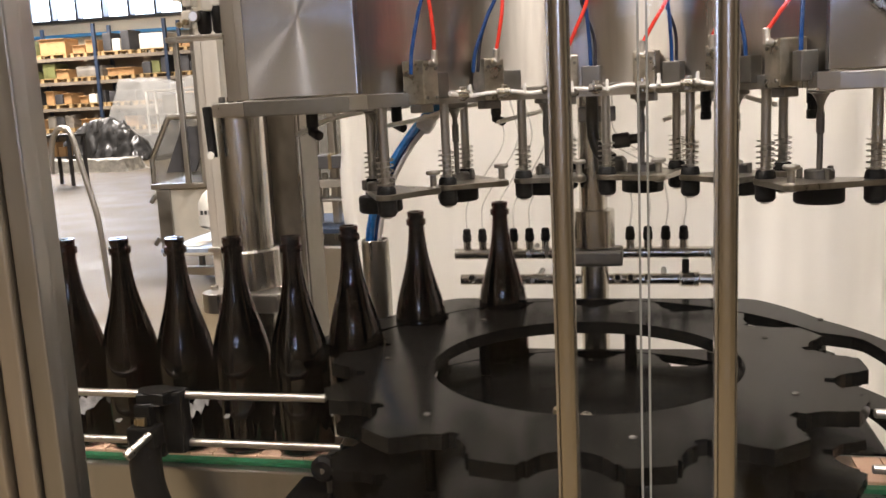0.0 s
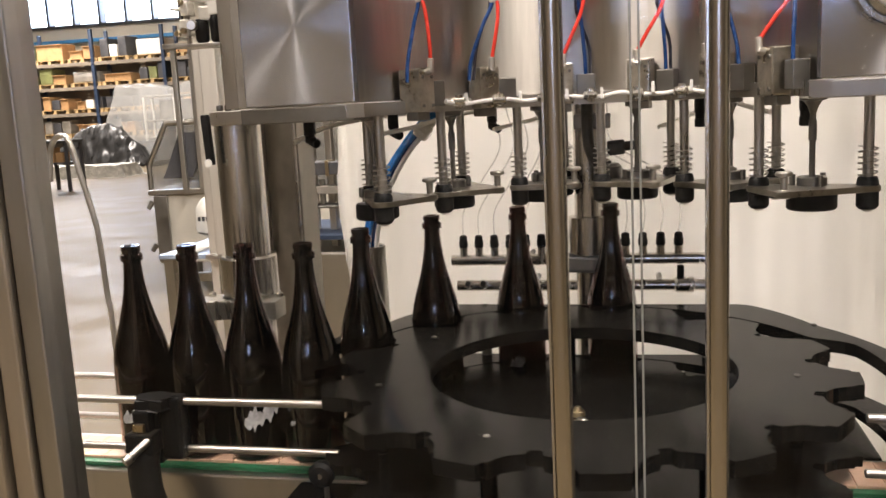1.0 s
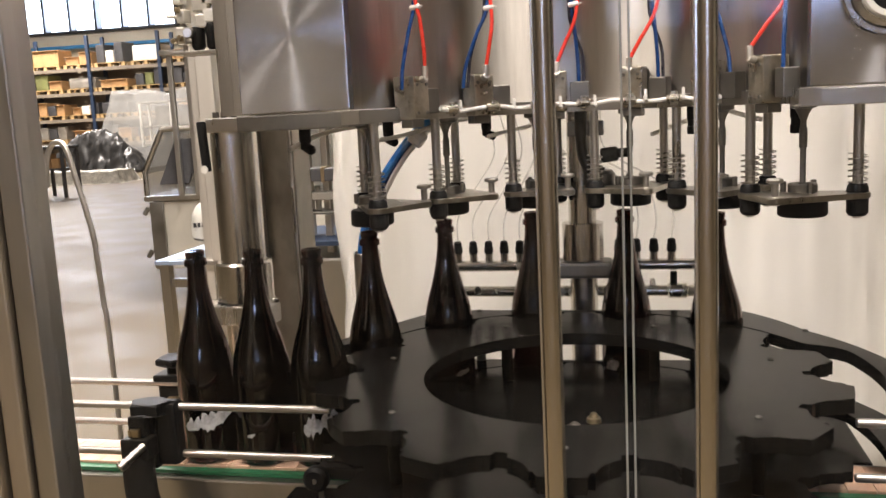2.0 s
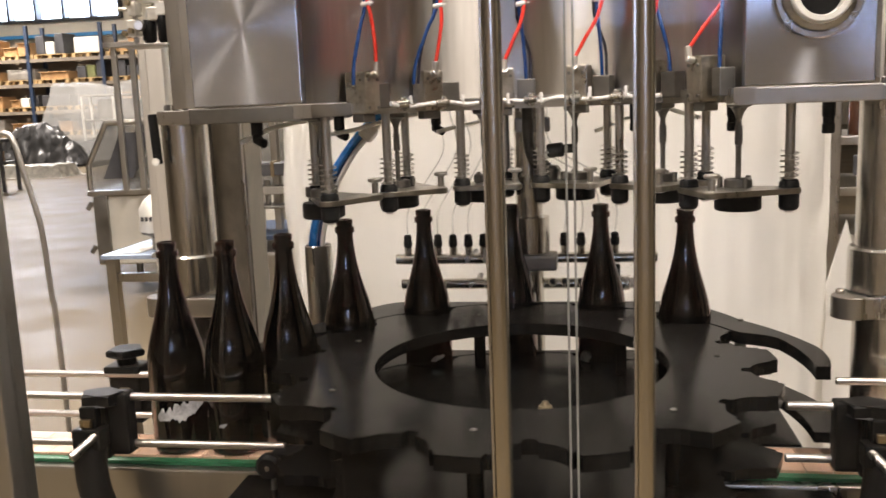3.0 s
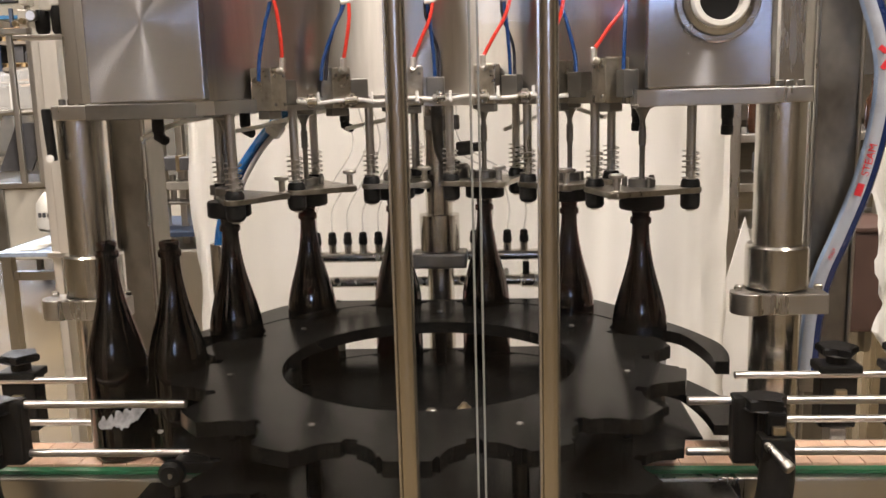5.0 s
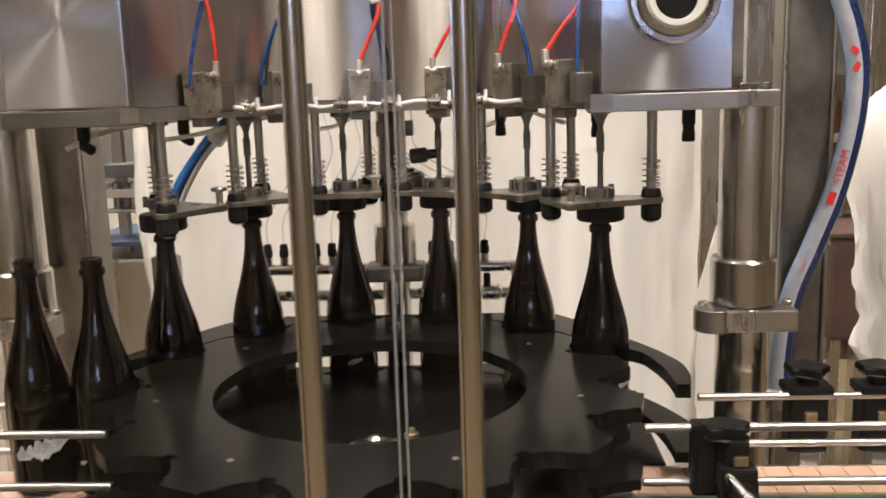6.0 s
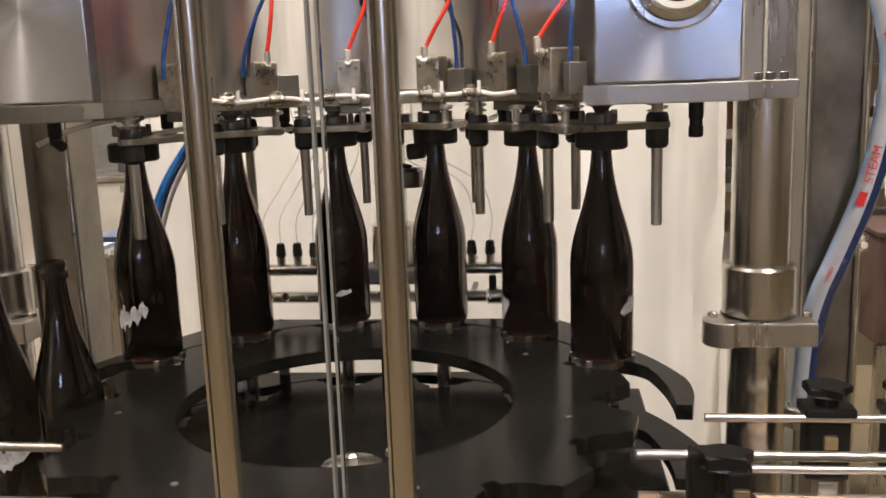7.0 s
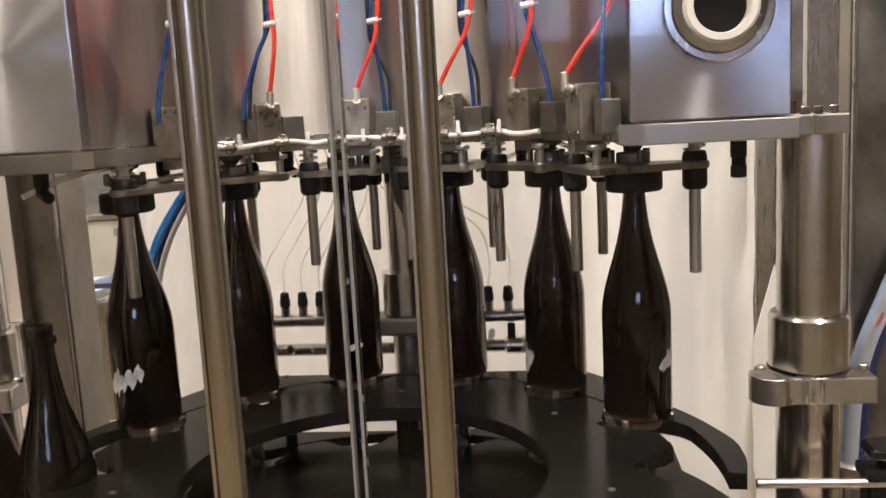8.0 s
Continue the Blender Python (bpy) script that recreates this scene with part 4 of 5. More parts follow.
def regulator():
    r = thing("air_regulator", "grey air regulator with a round gauge beside the tank", "regulator", pose(-0.748, 1.47, 1.618))
    bm = B()
    box(bm, -0.058, 0.048, -0.012, 0.05, -0.006, 0.0, 0.001)
    part("bracket", bm, STEEL, r)
    for x0, x1, z0, z1, mat in ((-0.006, 0.016, 0.038, 0.062, PALE_CAST), (-0.010, 0.020, 0.066, 0.092, PALE_CAST), (0.010, 0.034, 0.046, 0.070, WHITE_GOODS), (0.008, 0.036, 0.076, 0.100, PALE_CAST), (0.012, 0.032, 0.104, 0.13, GREY_GOODS), (-0.044, -0.026, 0.012, 0.042, PALE_CAST), (-0.040, -0.024, 0.048, 0.072, PALE_CAST), (-0.046, -0.030, 0.080, 0.12, PALE_CAST)):
        bm = B()
        box(bm, x0, x1, -0.014, 0.012, z0, z1, 0.003)
        part("block", bm, mat, r)
    for x0, z0, z1 in ((-0.035, 0.0, 0.13), (0.005, 0.03, 0.13), (0.022, 0.04, 0.13)):
        bm = B()
        rod(bm, (x0, 0.004, z0), (x0, 0.004, z1), 0.005, 10)
        part("stem", bm, STEEL, r)
    bm = B()
    lathe(bm, [(0, 0), (0.0085, 0), (0.0095, 0.002), (0.0095, 0.009), (0.0085, 0.010), (0, 0.010)], 20, pose(-0.016, -0.014, 0.030, 90, 0, 0))
    g = part("gauge", bm, DULL, r)
    bm = B()
    lathe(bm, [(0, 0.0104), (0.0078, 0.0104), (0.0078, 0.0112), (0, 0.0112)], 20, pose(-0.016, -0.014, 0.030, 90, 0, 0))
    part("dial", bm, PALE_BLUE_DIAL, g, "pale blue-white dial")
    for x, tall in ((-0.006, 0.040), (0.022, 0.046)):
        bm = B()
        lathe(bm, [(0, 0.0), (0.008, 0.0), (0.012, 0.006), (0.0125, tall - 0.006), (0.010, tall), (0, tall)], 16, pose(x, -0.004, 0.0))
        part("bowl", bm, MOULDED, r)
    for x, z in ((-0.046, 0.018), (-0.034, 0.022), (0.020, 0.120), (-0.036, 0.070)):
        bm = B()
        rod(bm, (x, -0.012, z), (x, -0.022, z), 0.0052, 10)
        part("fitting", bm, BRASS, r)
    for z in (0.060, 0.098):
        bm = B()
        rod(bm, (-0.046, -0.002, z), (-0.064, -0.004, z + 0.002), 0.0035, 10)
        part("hose_tail", bm, PALE_CAST, r)


PALE_CAST = material("pale_cast_metal", (0.62, 0.59, 0.52), 0.38, 0.4, 0.15, 40, 150, 0.03)
PALE_BLUE_DIAL = material("pale_dial", (0.62, 0.66, 0.78), 0.2, 0, 0.05, 30, 90)
regulator()


def side_plates():
    for x0, x1, y, z0 in ((-0.685, -0.640, 1.385, 1.502), (-0.637, -0.617, 1.33, 1.502), (0.492, 0.535, 1.56, 0.0)):
        bm = B()
        box(bm, x0, x1, y, y + 0.02, z0, 1.95, 0.0015)
        solid("side_plate", bm, STEEL, "upright steel plate beside the filler tank", "plate", group="side plates")
    # guard frame bars left of the columns
    c = thing("cover_frame", "bright upright steel cover plates behind the column", "cover")
    for x0, x1, y, z0 in ((-0.86, -0.842, 1.62, 0.0), (-0.835, -0.80, 1.60, 1.22), (-0.79, -0.735, 1.62, 1.22)):
        bm = B()
        box(bm, x0, x1, y, y + 0.04, z0, 1.66, 0.002)
        part("cover_plate", bm, BRIGHT_STEEL, c)
    bm = B()
    box(bm, -0.862, -0.73, 1.60, 1.67, 1.6605, 1.672, 0.002)
    part("cover_cap", bm, STEEL, c)
    bm = B()
    box(bm, -0.862, -0.73, 1.605, 1.66, 1.21, 1.2195, 0.002)
    part("cover_foot", bm, STEEL, c)
    s = thing("rod_sensor", "black cylinder sensor clipped to the column", "sensor", pose(-0.728, 1.402, 1.41))
    bm = B()
    rod(bm, (0, 0, 0), (-0.004, 0, 0.085), 0.008, 14)
    part("barrel", bm, RUBBER, s)
    bm = B()
    rod(bm, (0.001, -0.011, 0.004), (0.001, -0.013, 0.004), 0.007, 12)
    part("lens", bm, WHITE_GOODS, s)


side_plates()


def front_details():
    # the clear leaves of the guard door meet at two polished edges
    for x0, x1, xe in ((-0.671, -0.0237, -0.0225), (-0.0133, 0.66, -0.0145)):
        g = thing("guard_door", "clear plastic guard door leaf with pale polished edge", "guard door", group="guard door leaves")
        bm = B()
        box(bm, x0, x1, 0.870, 0.876, 0.0, 2.1)
        part("pane", bm, CLEAR, g, "clear plastic with a pale haze put into its colour").visible_shadow = False
        bm = B()
        box(bm, xe - 0.0011, xe + 0.0011, 0.868, 0.878, 0.0, 2.1, 0.0006)
        part("polished_edge", bm, WHITE_EDGE, g, "pale polished edge")
    # knob at the conveyor's end
    k = thing("adjusting_knob", "round black adjusting knob on a steel stem", "knob", pose(-0.462, 1.13, 0.985))
    bm = B()
    lathe(bm, [(0, -0.006), (0.015, -0.006), (0.019, 0.0), (0.019, 0.010), (0.014, 0.015), (0, 0.015)], 20, pose(0, 0, 0, 90, 0, 0))
    part("grip", bm, MOULDED, k)
    bm = B()
    lathe(bm, [(0, 0.0155), (0.004, 0.0155), (0.004, 0.017), (0, 0.017)], 10, pose(0, 0, 0, 90, 0, 0))
    part("screw", bm, POLISHED, k)
    bm = B()
    rod(bm, (0.002, 0.004, -0.12), (0.002, 0.004, -0.015), 0.004, 10)
    part("stem", bm, STEEL, k)
    bm = B()
    box(bm, -0.004, 0.07, 0.006, 0.05, -0.006, 0.012, 0.003)
    part("bracket", bm, MOULDED, k)
    # small black disc on the front of the side panel
    bm = B()
    lathe(bm, [(0, 0), (0.006, 0), (0.006, 0.003), (0, 0.003)], 14, pose(-0.508, 1.1899, 0.928, 90, 0, 0))
    solid("panel_disc", bm, RUBBER, "small dark disc on the conveyor side panel", "bolt")
    # wash-down rod bent over beside the conveyor
    bm = B()
    sweep(bm, smooth_path([(-1.150, 1.55, 1.38), (-1.143, 1.55, 1.435), (-1.128, 1.55, 1.463), (-1.110, 1.55, 1.468), (-1.096, 1.55, 1.45), (-1.082, 1.55, 1.39), (-1.066, 1.55, 1.32), (-1.058, 1.55, 1.27), (-1.053, 1.55, 1.15), (-1.048, 1.55, 1.0), (-1.045, 1.55, 0.0)], 6), 0.0055, 10)
    solid("bent_rod", bm, STEEL, "thin bent grey steel rod standing beside the conveyor", "rod")


WHITE_EDGE = material("polished_clear_edge", (0.24, 0.24, 0.22), 0.12, 0, 0.04, 20, 90)
front_details()


# ---- hall contents ----
def pallet(m, group="pallets on the rack"):
    p = thing("pallet", "pale wooden pallet under stored goods", "pallet", m, group)
    for i in range(5):
        bm = B()
        box(bm, -0.6, 0.6, -0.5 + i * 0.215, -0.36 + i * 0.215, 0.12, 0.144)
        part("top_board", bm, WOOD, p)
    for x in (-0.53, 0.0, 0.53):
        for y in (-0.43, 0.0, 0.43):
            bm = B()
            box(bm, x - 0.06, x + 0.06, y - 0.06, y + 0.06, 0.022, 0.12)
            part("block", bm, WOOD, p)
        bm = B()
        box(bm, x - 0.06, x + 0.06, -0.5, 0.5, 0.0, 0.022)
        part("runner", bm, WOOD, p)
    return p


def rack():
    r = thing("pallet_rack", "dark blue pallet rack full of goods", "rack", pose(0, 30, 0))
    for x in (-24.4, -22.0, -19.2, -16.4, -13.6):
        for y in (-0.5, 0.5):
            bm = B()
            box(bm, x - 0.06, x + 0.06, y - 0.05, y + 0.05, 0, 4.6)
            part("upright", bm, RACK_BLUE, r)
    for z in (0.78, 1.66, 2.60, 3.46):
        for y in (-0.5, 0.5):
            bm = B()
            box(bm, -24.4, -13.6, y - 0.03, y + 0.03, z - 0.12, z)
            part("beam", bm, DARK_WALL, r)
    bm = B()
    box(bm, -24.4, -13.6, 0.56, 0.58, 0.1, 3.5)
    part("back_panel", bm, DARK_WALL, r)
    first = None
    rnd = random.Random(11)
    kinds = [("cardboard_box", CARDBOARD, "brown cardboard box on a pallet", "box"), ("crate", DARK_GOODS, "dark plastic crate on a pallet", "crate"), ("wrapped_load", GREY_GOODS, "grey wrapped goods on a pallet", "goods"), ("white_carton", WHITE_GOODS, "white carton on a pallet", "carton"), ("olive_parcel", GREEN_GOODS, "olive tarpaulin bundle on a pallet", "bundle")]
    for j, z in enumerate((0.78, 1.66, 2.60, 3.46)):
        for i in range(8):
            x = -23.6 + i * 1.32 + rnd.uniform(-0.08, 0.08)
            m = pose(x, 30, z, 0, 0, rnd.uniform(-2, 2))
            if first is None:
                first = pallet(m)
            else:
                copy_thing(first, m)
            n = rnd.randint(1, 3)
            w = 1.1 / n
            for q in range(n):
                nm, mat, lab, cat = kinds[rnd.choices(range(5), (6, 2, 0.6, 1, 0.8) if j == 3 else (2, 3, 1, 0.4, 1.5))[0]]
                h = rnd.uniform(0.25, 0.62) if j < 3 else rnd.uniform(0.25, 0.75)
                bm = B()
                box(bm, -w / 2 + 0.02, w / 2 - 0.02, -0.42, 0.42, 0.0, h, 0.03)
                if nm == "cardboard_box":
                    box(bm, -w / 2 + 0.02, w / 2 - 0.02, -0.50, -0.425, h - 0.03, h - 0.01, 0, None)
                if nm in ("olive_parcel", "wrapped_load"):
                    bmesh.ops.subdivide_edges(bm, edges=bm.edges, cuts=2)
                    for v in bm.verts:
                        v.co += 0.05 * noise.noise_vector(v.co * 3 + Vector((i, j, q))) * (v.co.z > 0.02)
                solid(nm, bm, mat, lab, cat, pose(x - 0.55 + w * (q + 0.5), 30, z + 0.144), "goods on the rack")


rack()


def drape(name, label, x0, x1, y0, y1, height, mat, seed, nx=26, ny=12, rough=1.6):
    """Film hung over a shape: a sheet that falls at its borders to the floor."""
    bm = B()
    g = []
    for j in range(ny + 1):
        line = []
        for i in range(nx + 1):
            u, v = i / nx, j / ny
            x, y = x0 + (x1 - x0) * u, y0 + (y1 - y0) * v
            z = height(u, v) + 0.06 * rough * noise.noise(Vector((x * 3, y * 3, seed))) + 0.03 * rough * noise.noise(Vector((x * 9, y * 7, seed)))
            line.append(bm.verts.new((x + 0.05 * noise.noise(Vector((x * 4, z * 4, seed + 3))), y + 0.08 * noise.noise(Vector((x * 5, z * 3, seed + 5))), max(0.01, z))))
        g.append(line)
    for j in range(ny):
        for i in range(nx):
            bm.faces.new((g[j][i], g[j][i + 1], g[j + 1][i + 1], g[j + 1][i])).smooth = True
    ob = solid(name, bm, mat, label, "film")
    s = ob.modifiers.new("thickness", "SOLIDIFY")
    s.thickness = 0.006


def wrapped_machine():
    m = thing("stored_machine", "grey machine stored under clear film", "machine", pose(-14.0, 25.4, 0, 0, 0, 12))
    for x0, x1, y0, y1, z0, z1, mat in ((-1.0, 1.2, -0.5, 0.5, 0.0, 0.7, DARK_GOODS), (-0.75, 1.2, -0.45, 0.45, 0.72, 0.80, GREY_GOODS), (-0.75, 1.2, -0.45, 0.45, 1.25, 1.32, GREY_GOODS), (-0.75, 1.2, -0.45, 0.45, 1.98, 2.05, GREY_GOODS), (-0.3, 0.9, -0.3, 0.3, 1.34, 1.9, GREY_GOODS)):
        bm = B()
        box(bm, x0, x1, y0, y1, z0, z1, 0.02)
        part("deck", bm, mat, m)
    for x in (-0.72, 0.2, 1.15):
        for y in (-0.42, 0.42):
            bm = B()
            box(bm, x - 0.03, x + 0.03, y - 0.03, y + 0.03, 0, 2.0)
            part("post", bm, WHITE_GOODS, m)

    def h(u, v):
        ridge = 2.42 - 1.1 * abs(u - 0.22) if u < 0.30 else 2.33 - 0.08 * math.sin(u * 14)
        left = u / 0.22 if u < 0.22 else 1
        return ridge * min(left, (1 - u) / 0.06, 1) * min(1, min(v, 1 - v) / 0.22)
    drape("wrapping_film", "clear film draped over the stored machine", -16.5, -11.9, 24.3, 26.6, h, FILM, 2, 64, 36, 1.0)
    drape("black_film", "crumpled black film heaped on the floor", -17.4, -14.2, 23.6, 24.9, lambda u, v: 1.25 * math.sin(3.14 * u) ** 0.7 * math.sin(3.14 * v), DARK_FILM, 8, 60, 30, 3.0)
    drape("board_pack", "flat bundle of film-wrapped boards on the floor", -15.6, -12.3, 19.7, 20.9, lambda u, v: 0.30 * (0.04 < u < 0.96) * (0.1 < v < 0.9), WHITE_FILM, 5, 26, 12, 0.5)


DARK_FILM = material("black_film_plastic", (0.03, 0.03, 0.03), 0.34, 0, 0.3, 6, 30, 0.3)
WHITE_FILM = material("white_film_plastic", (0.62, 0.60, 0.54), 0.25, 0, 0.2, 6, 30, 0.3)
wrapped_machine()


def far_stand():
    t = thing("work_stand", "black steel stand with brown boxes on its shelf", "stand", pose(-11.53, 16.4, 0))
    for x in (0.0, -0.62):
        for y in (0.0, 0.5):
            bm = B()
            box(bm, x - 0.03, x + 0.03, y - 0.03, y + 0.03, 0, 1.0, 0.004)
            part("leg", bm, DARK_GOODS, t)
    bm = B()
    box(bm, -0.67, 0.05, -0.05, 0.55, 1.0005, 1.06, 0.01)
    part("top", bm, DARK_GOODS, t)
    bm = B()
    box(bm, -0.59, -0.03, 0.0, 0.5, 0.58, 0.605, 0.004)
    part("shelf", bm, DARK_GOODS, t)
    for x, w, h in ((-0.22, 0.16, 0.20), (-0.45, 0.20, 0.30)):
        bm = B()
        box(bm, -w / 2, w / 2, 0.0, 0.25, 0.0, h, 0.006)
        solid("cardboard_box", bm, CARDBOARD, "brown cardboard box on the black stand", "box", pose(-11.53 + x, 16.46, 0.605), "boxes on the stand")


far_stand()


HOOD = film_material("clear_hood", 0.45, (0.16, 0.155, 0.14))
GREY_PAINT = material("grey_machine_paint", (0.52, 0.49, 0.42), 0.45, 0.3, 0.12, 3, 40)
PALE_BLUE = material("pale_blue_top", (0.30, 0.36, 0.46), 0.25, 0, 0.1, 8, 60)


def console():
    c = thing("machine_console", "stainless machine console with sloped clear hood on legs", "machine", pose(-3.90, 6.6, 0, 0, 0, 8))
    bm = B()
    box(bm, 0, 1.5, 0, 0.8, 0.28, 0.84, 0.01)
    part("cabinet", bm, GREY_PAINT, c)
    bm = B()
    box(bm, -0.03, 1.53, -0.03, 0.83, 0.845, 0.885, 0.006)
    part("ledge", bm, STEEL, c)
    # sloped side frame
    for y in (-0.01, -0.77):
        bm = B()
        prism(bm, [(0.0, 0.0), (1.5, 0.0), (1.5, 0.52), (0.16, 0.52), (0.0, 0.20)], y, y + 0.02, 0, Matrix.Translation((0, 0, 0.89)) @ Matrix.Rotation(radians(90), 4, "X"))
        part("hood_side", bm, HOOD, c)
    for a, b in (((0.0, -0.02, 0.89), (0.0, -0.02, 1.09)), ((0.0, -0.02, 1.09), (0.17, -0.02, 1.42)), ((0.17, -0.02, 1.42), (1.5, -0.02, 1.42)), ((0.0, -0.02, 1.09), (0.0, 0.78, 1.09)), ((0.17, -0.02, 1.42), (0.17, 0.78, 1.42))):
        bm = B()
        rod(bm, a, b, 0.022, 8)
        part("frame_bar", bm, STEEL, c)
    bm = B()
    prism(bm, [(0.0, 0.0), (0.24, 0.0), (0.40, 0.36), (0.16, 0.36)], 0, 0.03, 0, Matrix.Translation((0.12, -0.01, 0.98)) @ Matrix.Rotation(radians(90), 4, "X"))
    part("screen", bm, DARK_GOODS, c, "dark operator screen")
    bm = B()
    box(bm, 0.02, 0.13, -0.05, -0.02, 0.30, 0.84, 0.004)
    part("door_strip", bm, DULL, c)
    for x in (0.06, 1.44):
        for y in (0.06, 0.74):
            bm = B()
            rod(bm, (x, y, 0.0), (x, y, 0.28), 0.03, 12)
            part("foot", bm, DULL, c)
    for z, x in ((0.45, -0.03), (0.80, -0.03)):
        bm = B()
        rod(bm, (x + 0.04, -0.04, z), (x, -0.05, z - 0.06), 0.02, 8)
        part("latch", bm, DULL, c)
    for x in (0.30, 0.44, 0.54):
        bm = B()
        box(bm, x, x + 0.04, -0.12, -0.08, 0.885, 2.0, 0.004)
        part("mast", bm, STEEL, c)
    bm = B()
    box(bm, 0.26, 0.62, -0.16, -0.06, 1.99, 2.03, 0.004)
    part("mast_head", bm, STEEL, c)


console()


def side_table():
    t = thing("side_table", "small steel side table with a blue top", "table", pose(-1.545, 3.0, 0))
    bm = B()
    box(bm, -0.16, 0.20, -0.14, 0.30, 0.985, 1.0, 0.002)
    part("tabletop", bm, PALE_BLUE, t)
    bm = B()
    box(bm, -0.13, -0.03, -0.10, 0.06, 1.001, 1.003)
    part("paper", bm, WHITE_GOODS, t, "white paper sheet")
    for x in (-0.13, 0.17):
        for y in (-0.11, 0.27):
            bm = B()
            box(bm, x - 0.018, x + 0.018, y - 0.018, y + 0.018, 0, 0.985, 0.002)
            part("leg", bm, STEEL, t)
    bm = B()
    box(bm, -0.15, 0.19, -0.12, -0.09, 0.90, 0.93, 0.002)
    part("apron", bm, STEEL, t)
    # capped spool on the table
    k = thing("bagged_dispenser", "dark dispenser under a crumpled white paper bag", "dispenser", pose(-1.545, 3.0, 1.0))
    bm = B()
    lathe(bm, [(0, 0), (0.028, 0), (0.026, 0.03), (0.03, 0.045), (0.062, 0.06), (0.062, 0.07), (0, 0.07)], 20)
    part("holder", bm, DULL, k)
    bm = B()
    lathe(bm, [(0.060, 0.066), (0.066, 0.075), (0.068, 0.11), (0.062, 0.15), (0.045, 0.185), (0.018, 0.20), (0, 0.202)], 22)
    for v in bm.verts:
        v.co += 0.006 * noise.noise_vector(v.co * 25)
    part("paper_bag", bm, WHITE_GOODS, k, "crumpled white paper bag")
    for i in range(4):
        bm = B()
        box(bm, -0.03 + i * 0.016, -0.02 + i * 0.016, -0.0695, -0.0665, 0.11, 0.126)
        part("printed_bar", bm, DARK_GOODS, k)


side_table()


def rear_station():
    """Machine parts seen between the upright and the sheet."""
    r = thing("rear_station", "small steel station with clamps and a blue shelf", "machine", pose(-1.02, 2.7, 0))
    for x, w in ((-0.04, 0.03), (0.03, 0.022), (0.10, 0.03)):
        bm = B()
        box(bm, x, x + w, 0, 0.03, 0.0, 1.52, 0.003)
        part("post", bm, STEEL, r)
    for z0, z1, mat in ((1.285, 1.325, DARK_GOODS), (1.225, 1.250, GREY_GOODS), (1.18, 1.19, DULL)):
        bm = B()
        box(bm, -0.06, 0.17, -0.05, 0.06, z0, z1, 0.004)
        part("crossbar", bm, mat, r)
    bm = B()
    box(bm, 0.045, 0.056, -0.053, 0.02, 1.282, 1.330, 0.001)
    part("yellow_tie", bm, BRASS, r)
    bm = B()
    box(bm, -0.12, 0.22, -0.12, 0.25, 1.09, 1.105, 0.002)
    part("shelf", bm, RACK_BLUE, r)
    bm = B()
    box(bm, -0.12, 0.22, -0.10, 0.25, 0.70, 1.05, 0.01)
    part("cabinet", bm, STEEL, r)
    for x in (-0.03, 0.02, 0.10):
        bm = B()
        rod(bm, (x, -0.02, 1.19), (x, -0.02, 1.27), 0.010, 10)
        part("cylinder", bm, DULL, r)


rear_station()


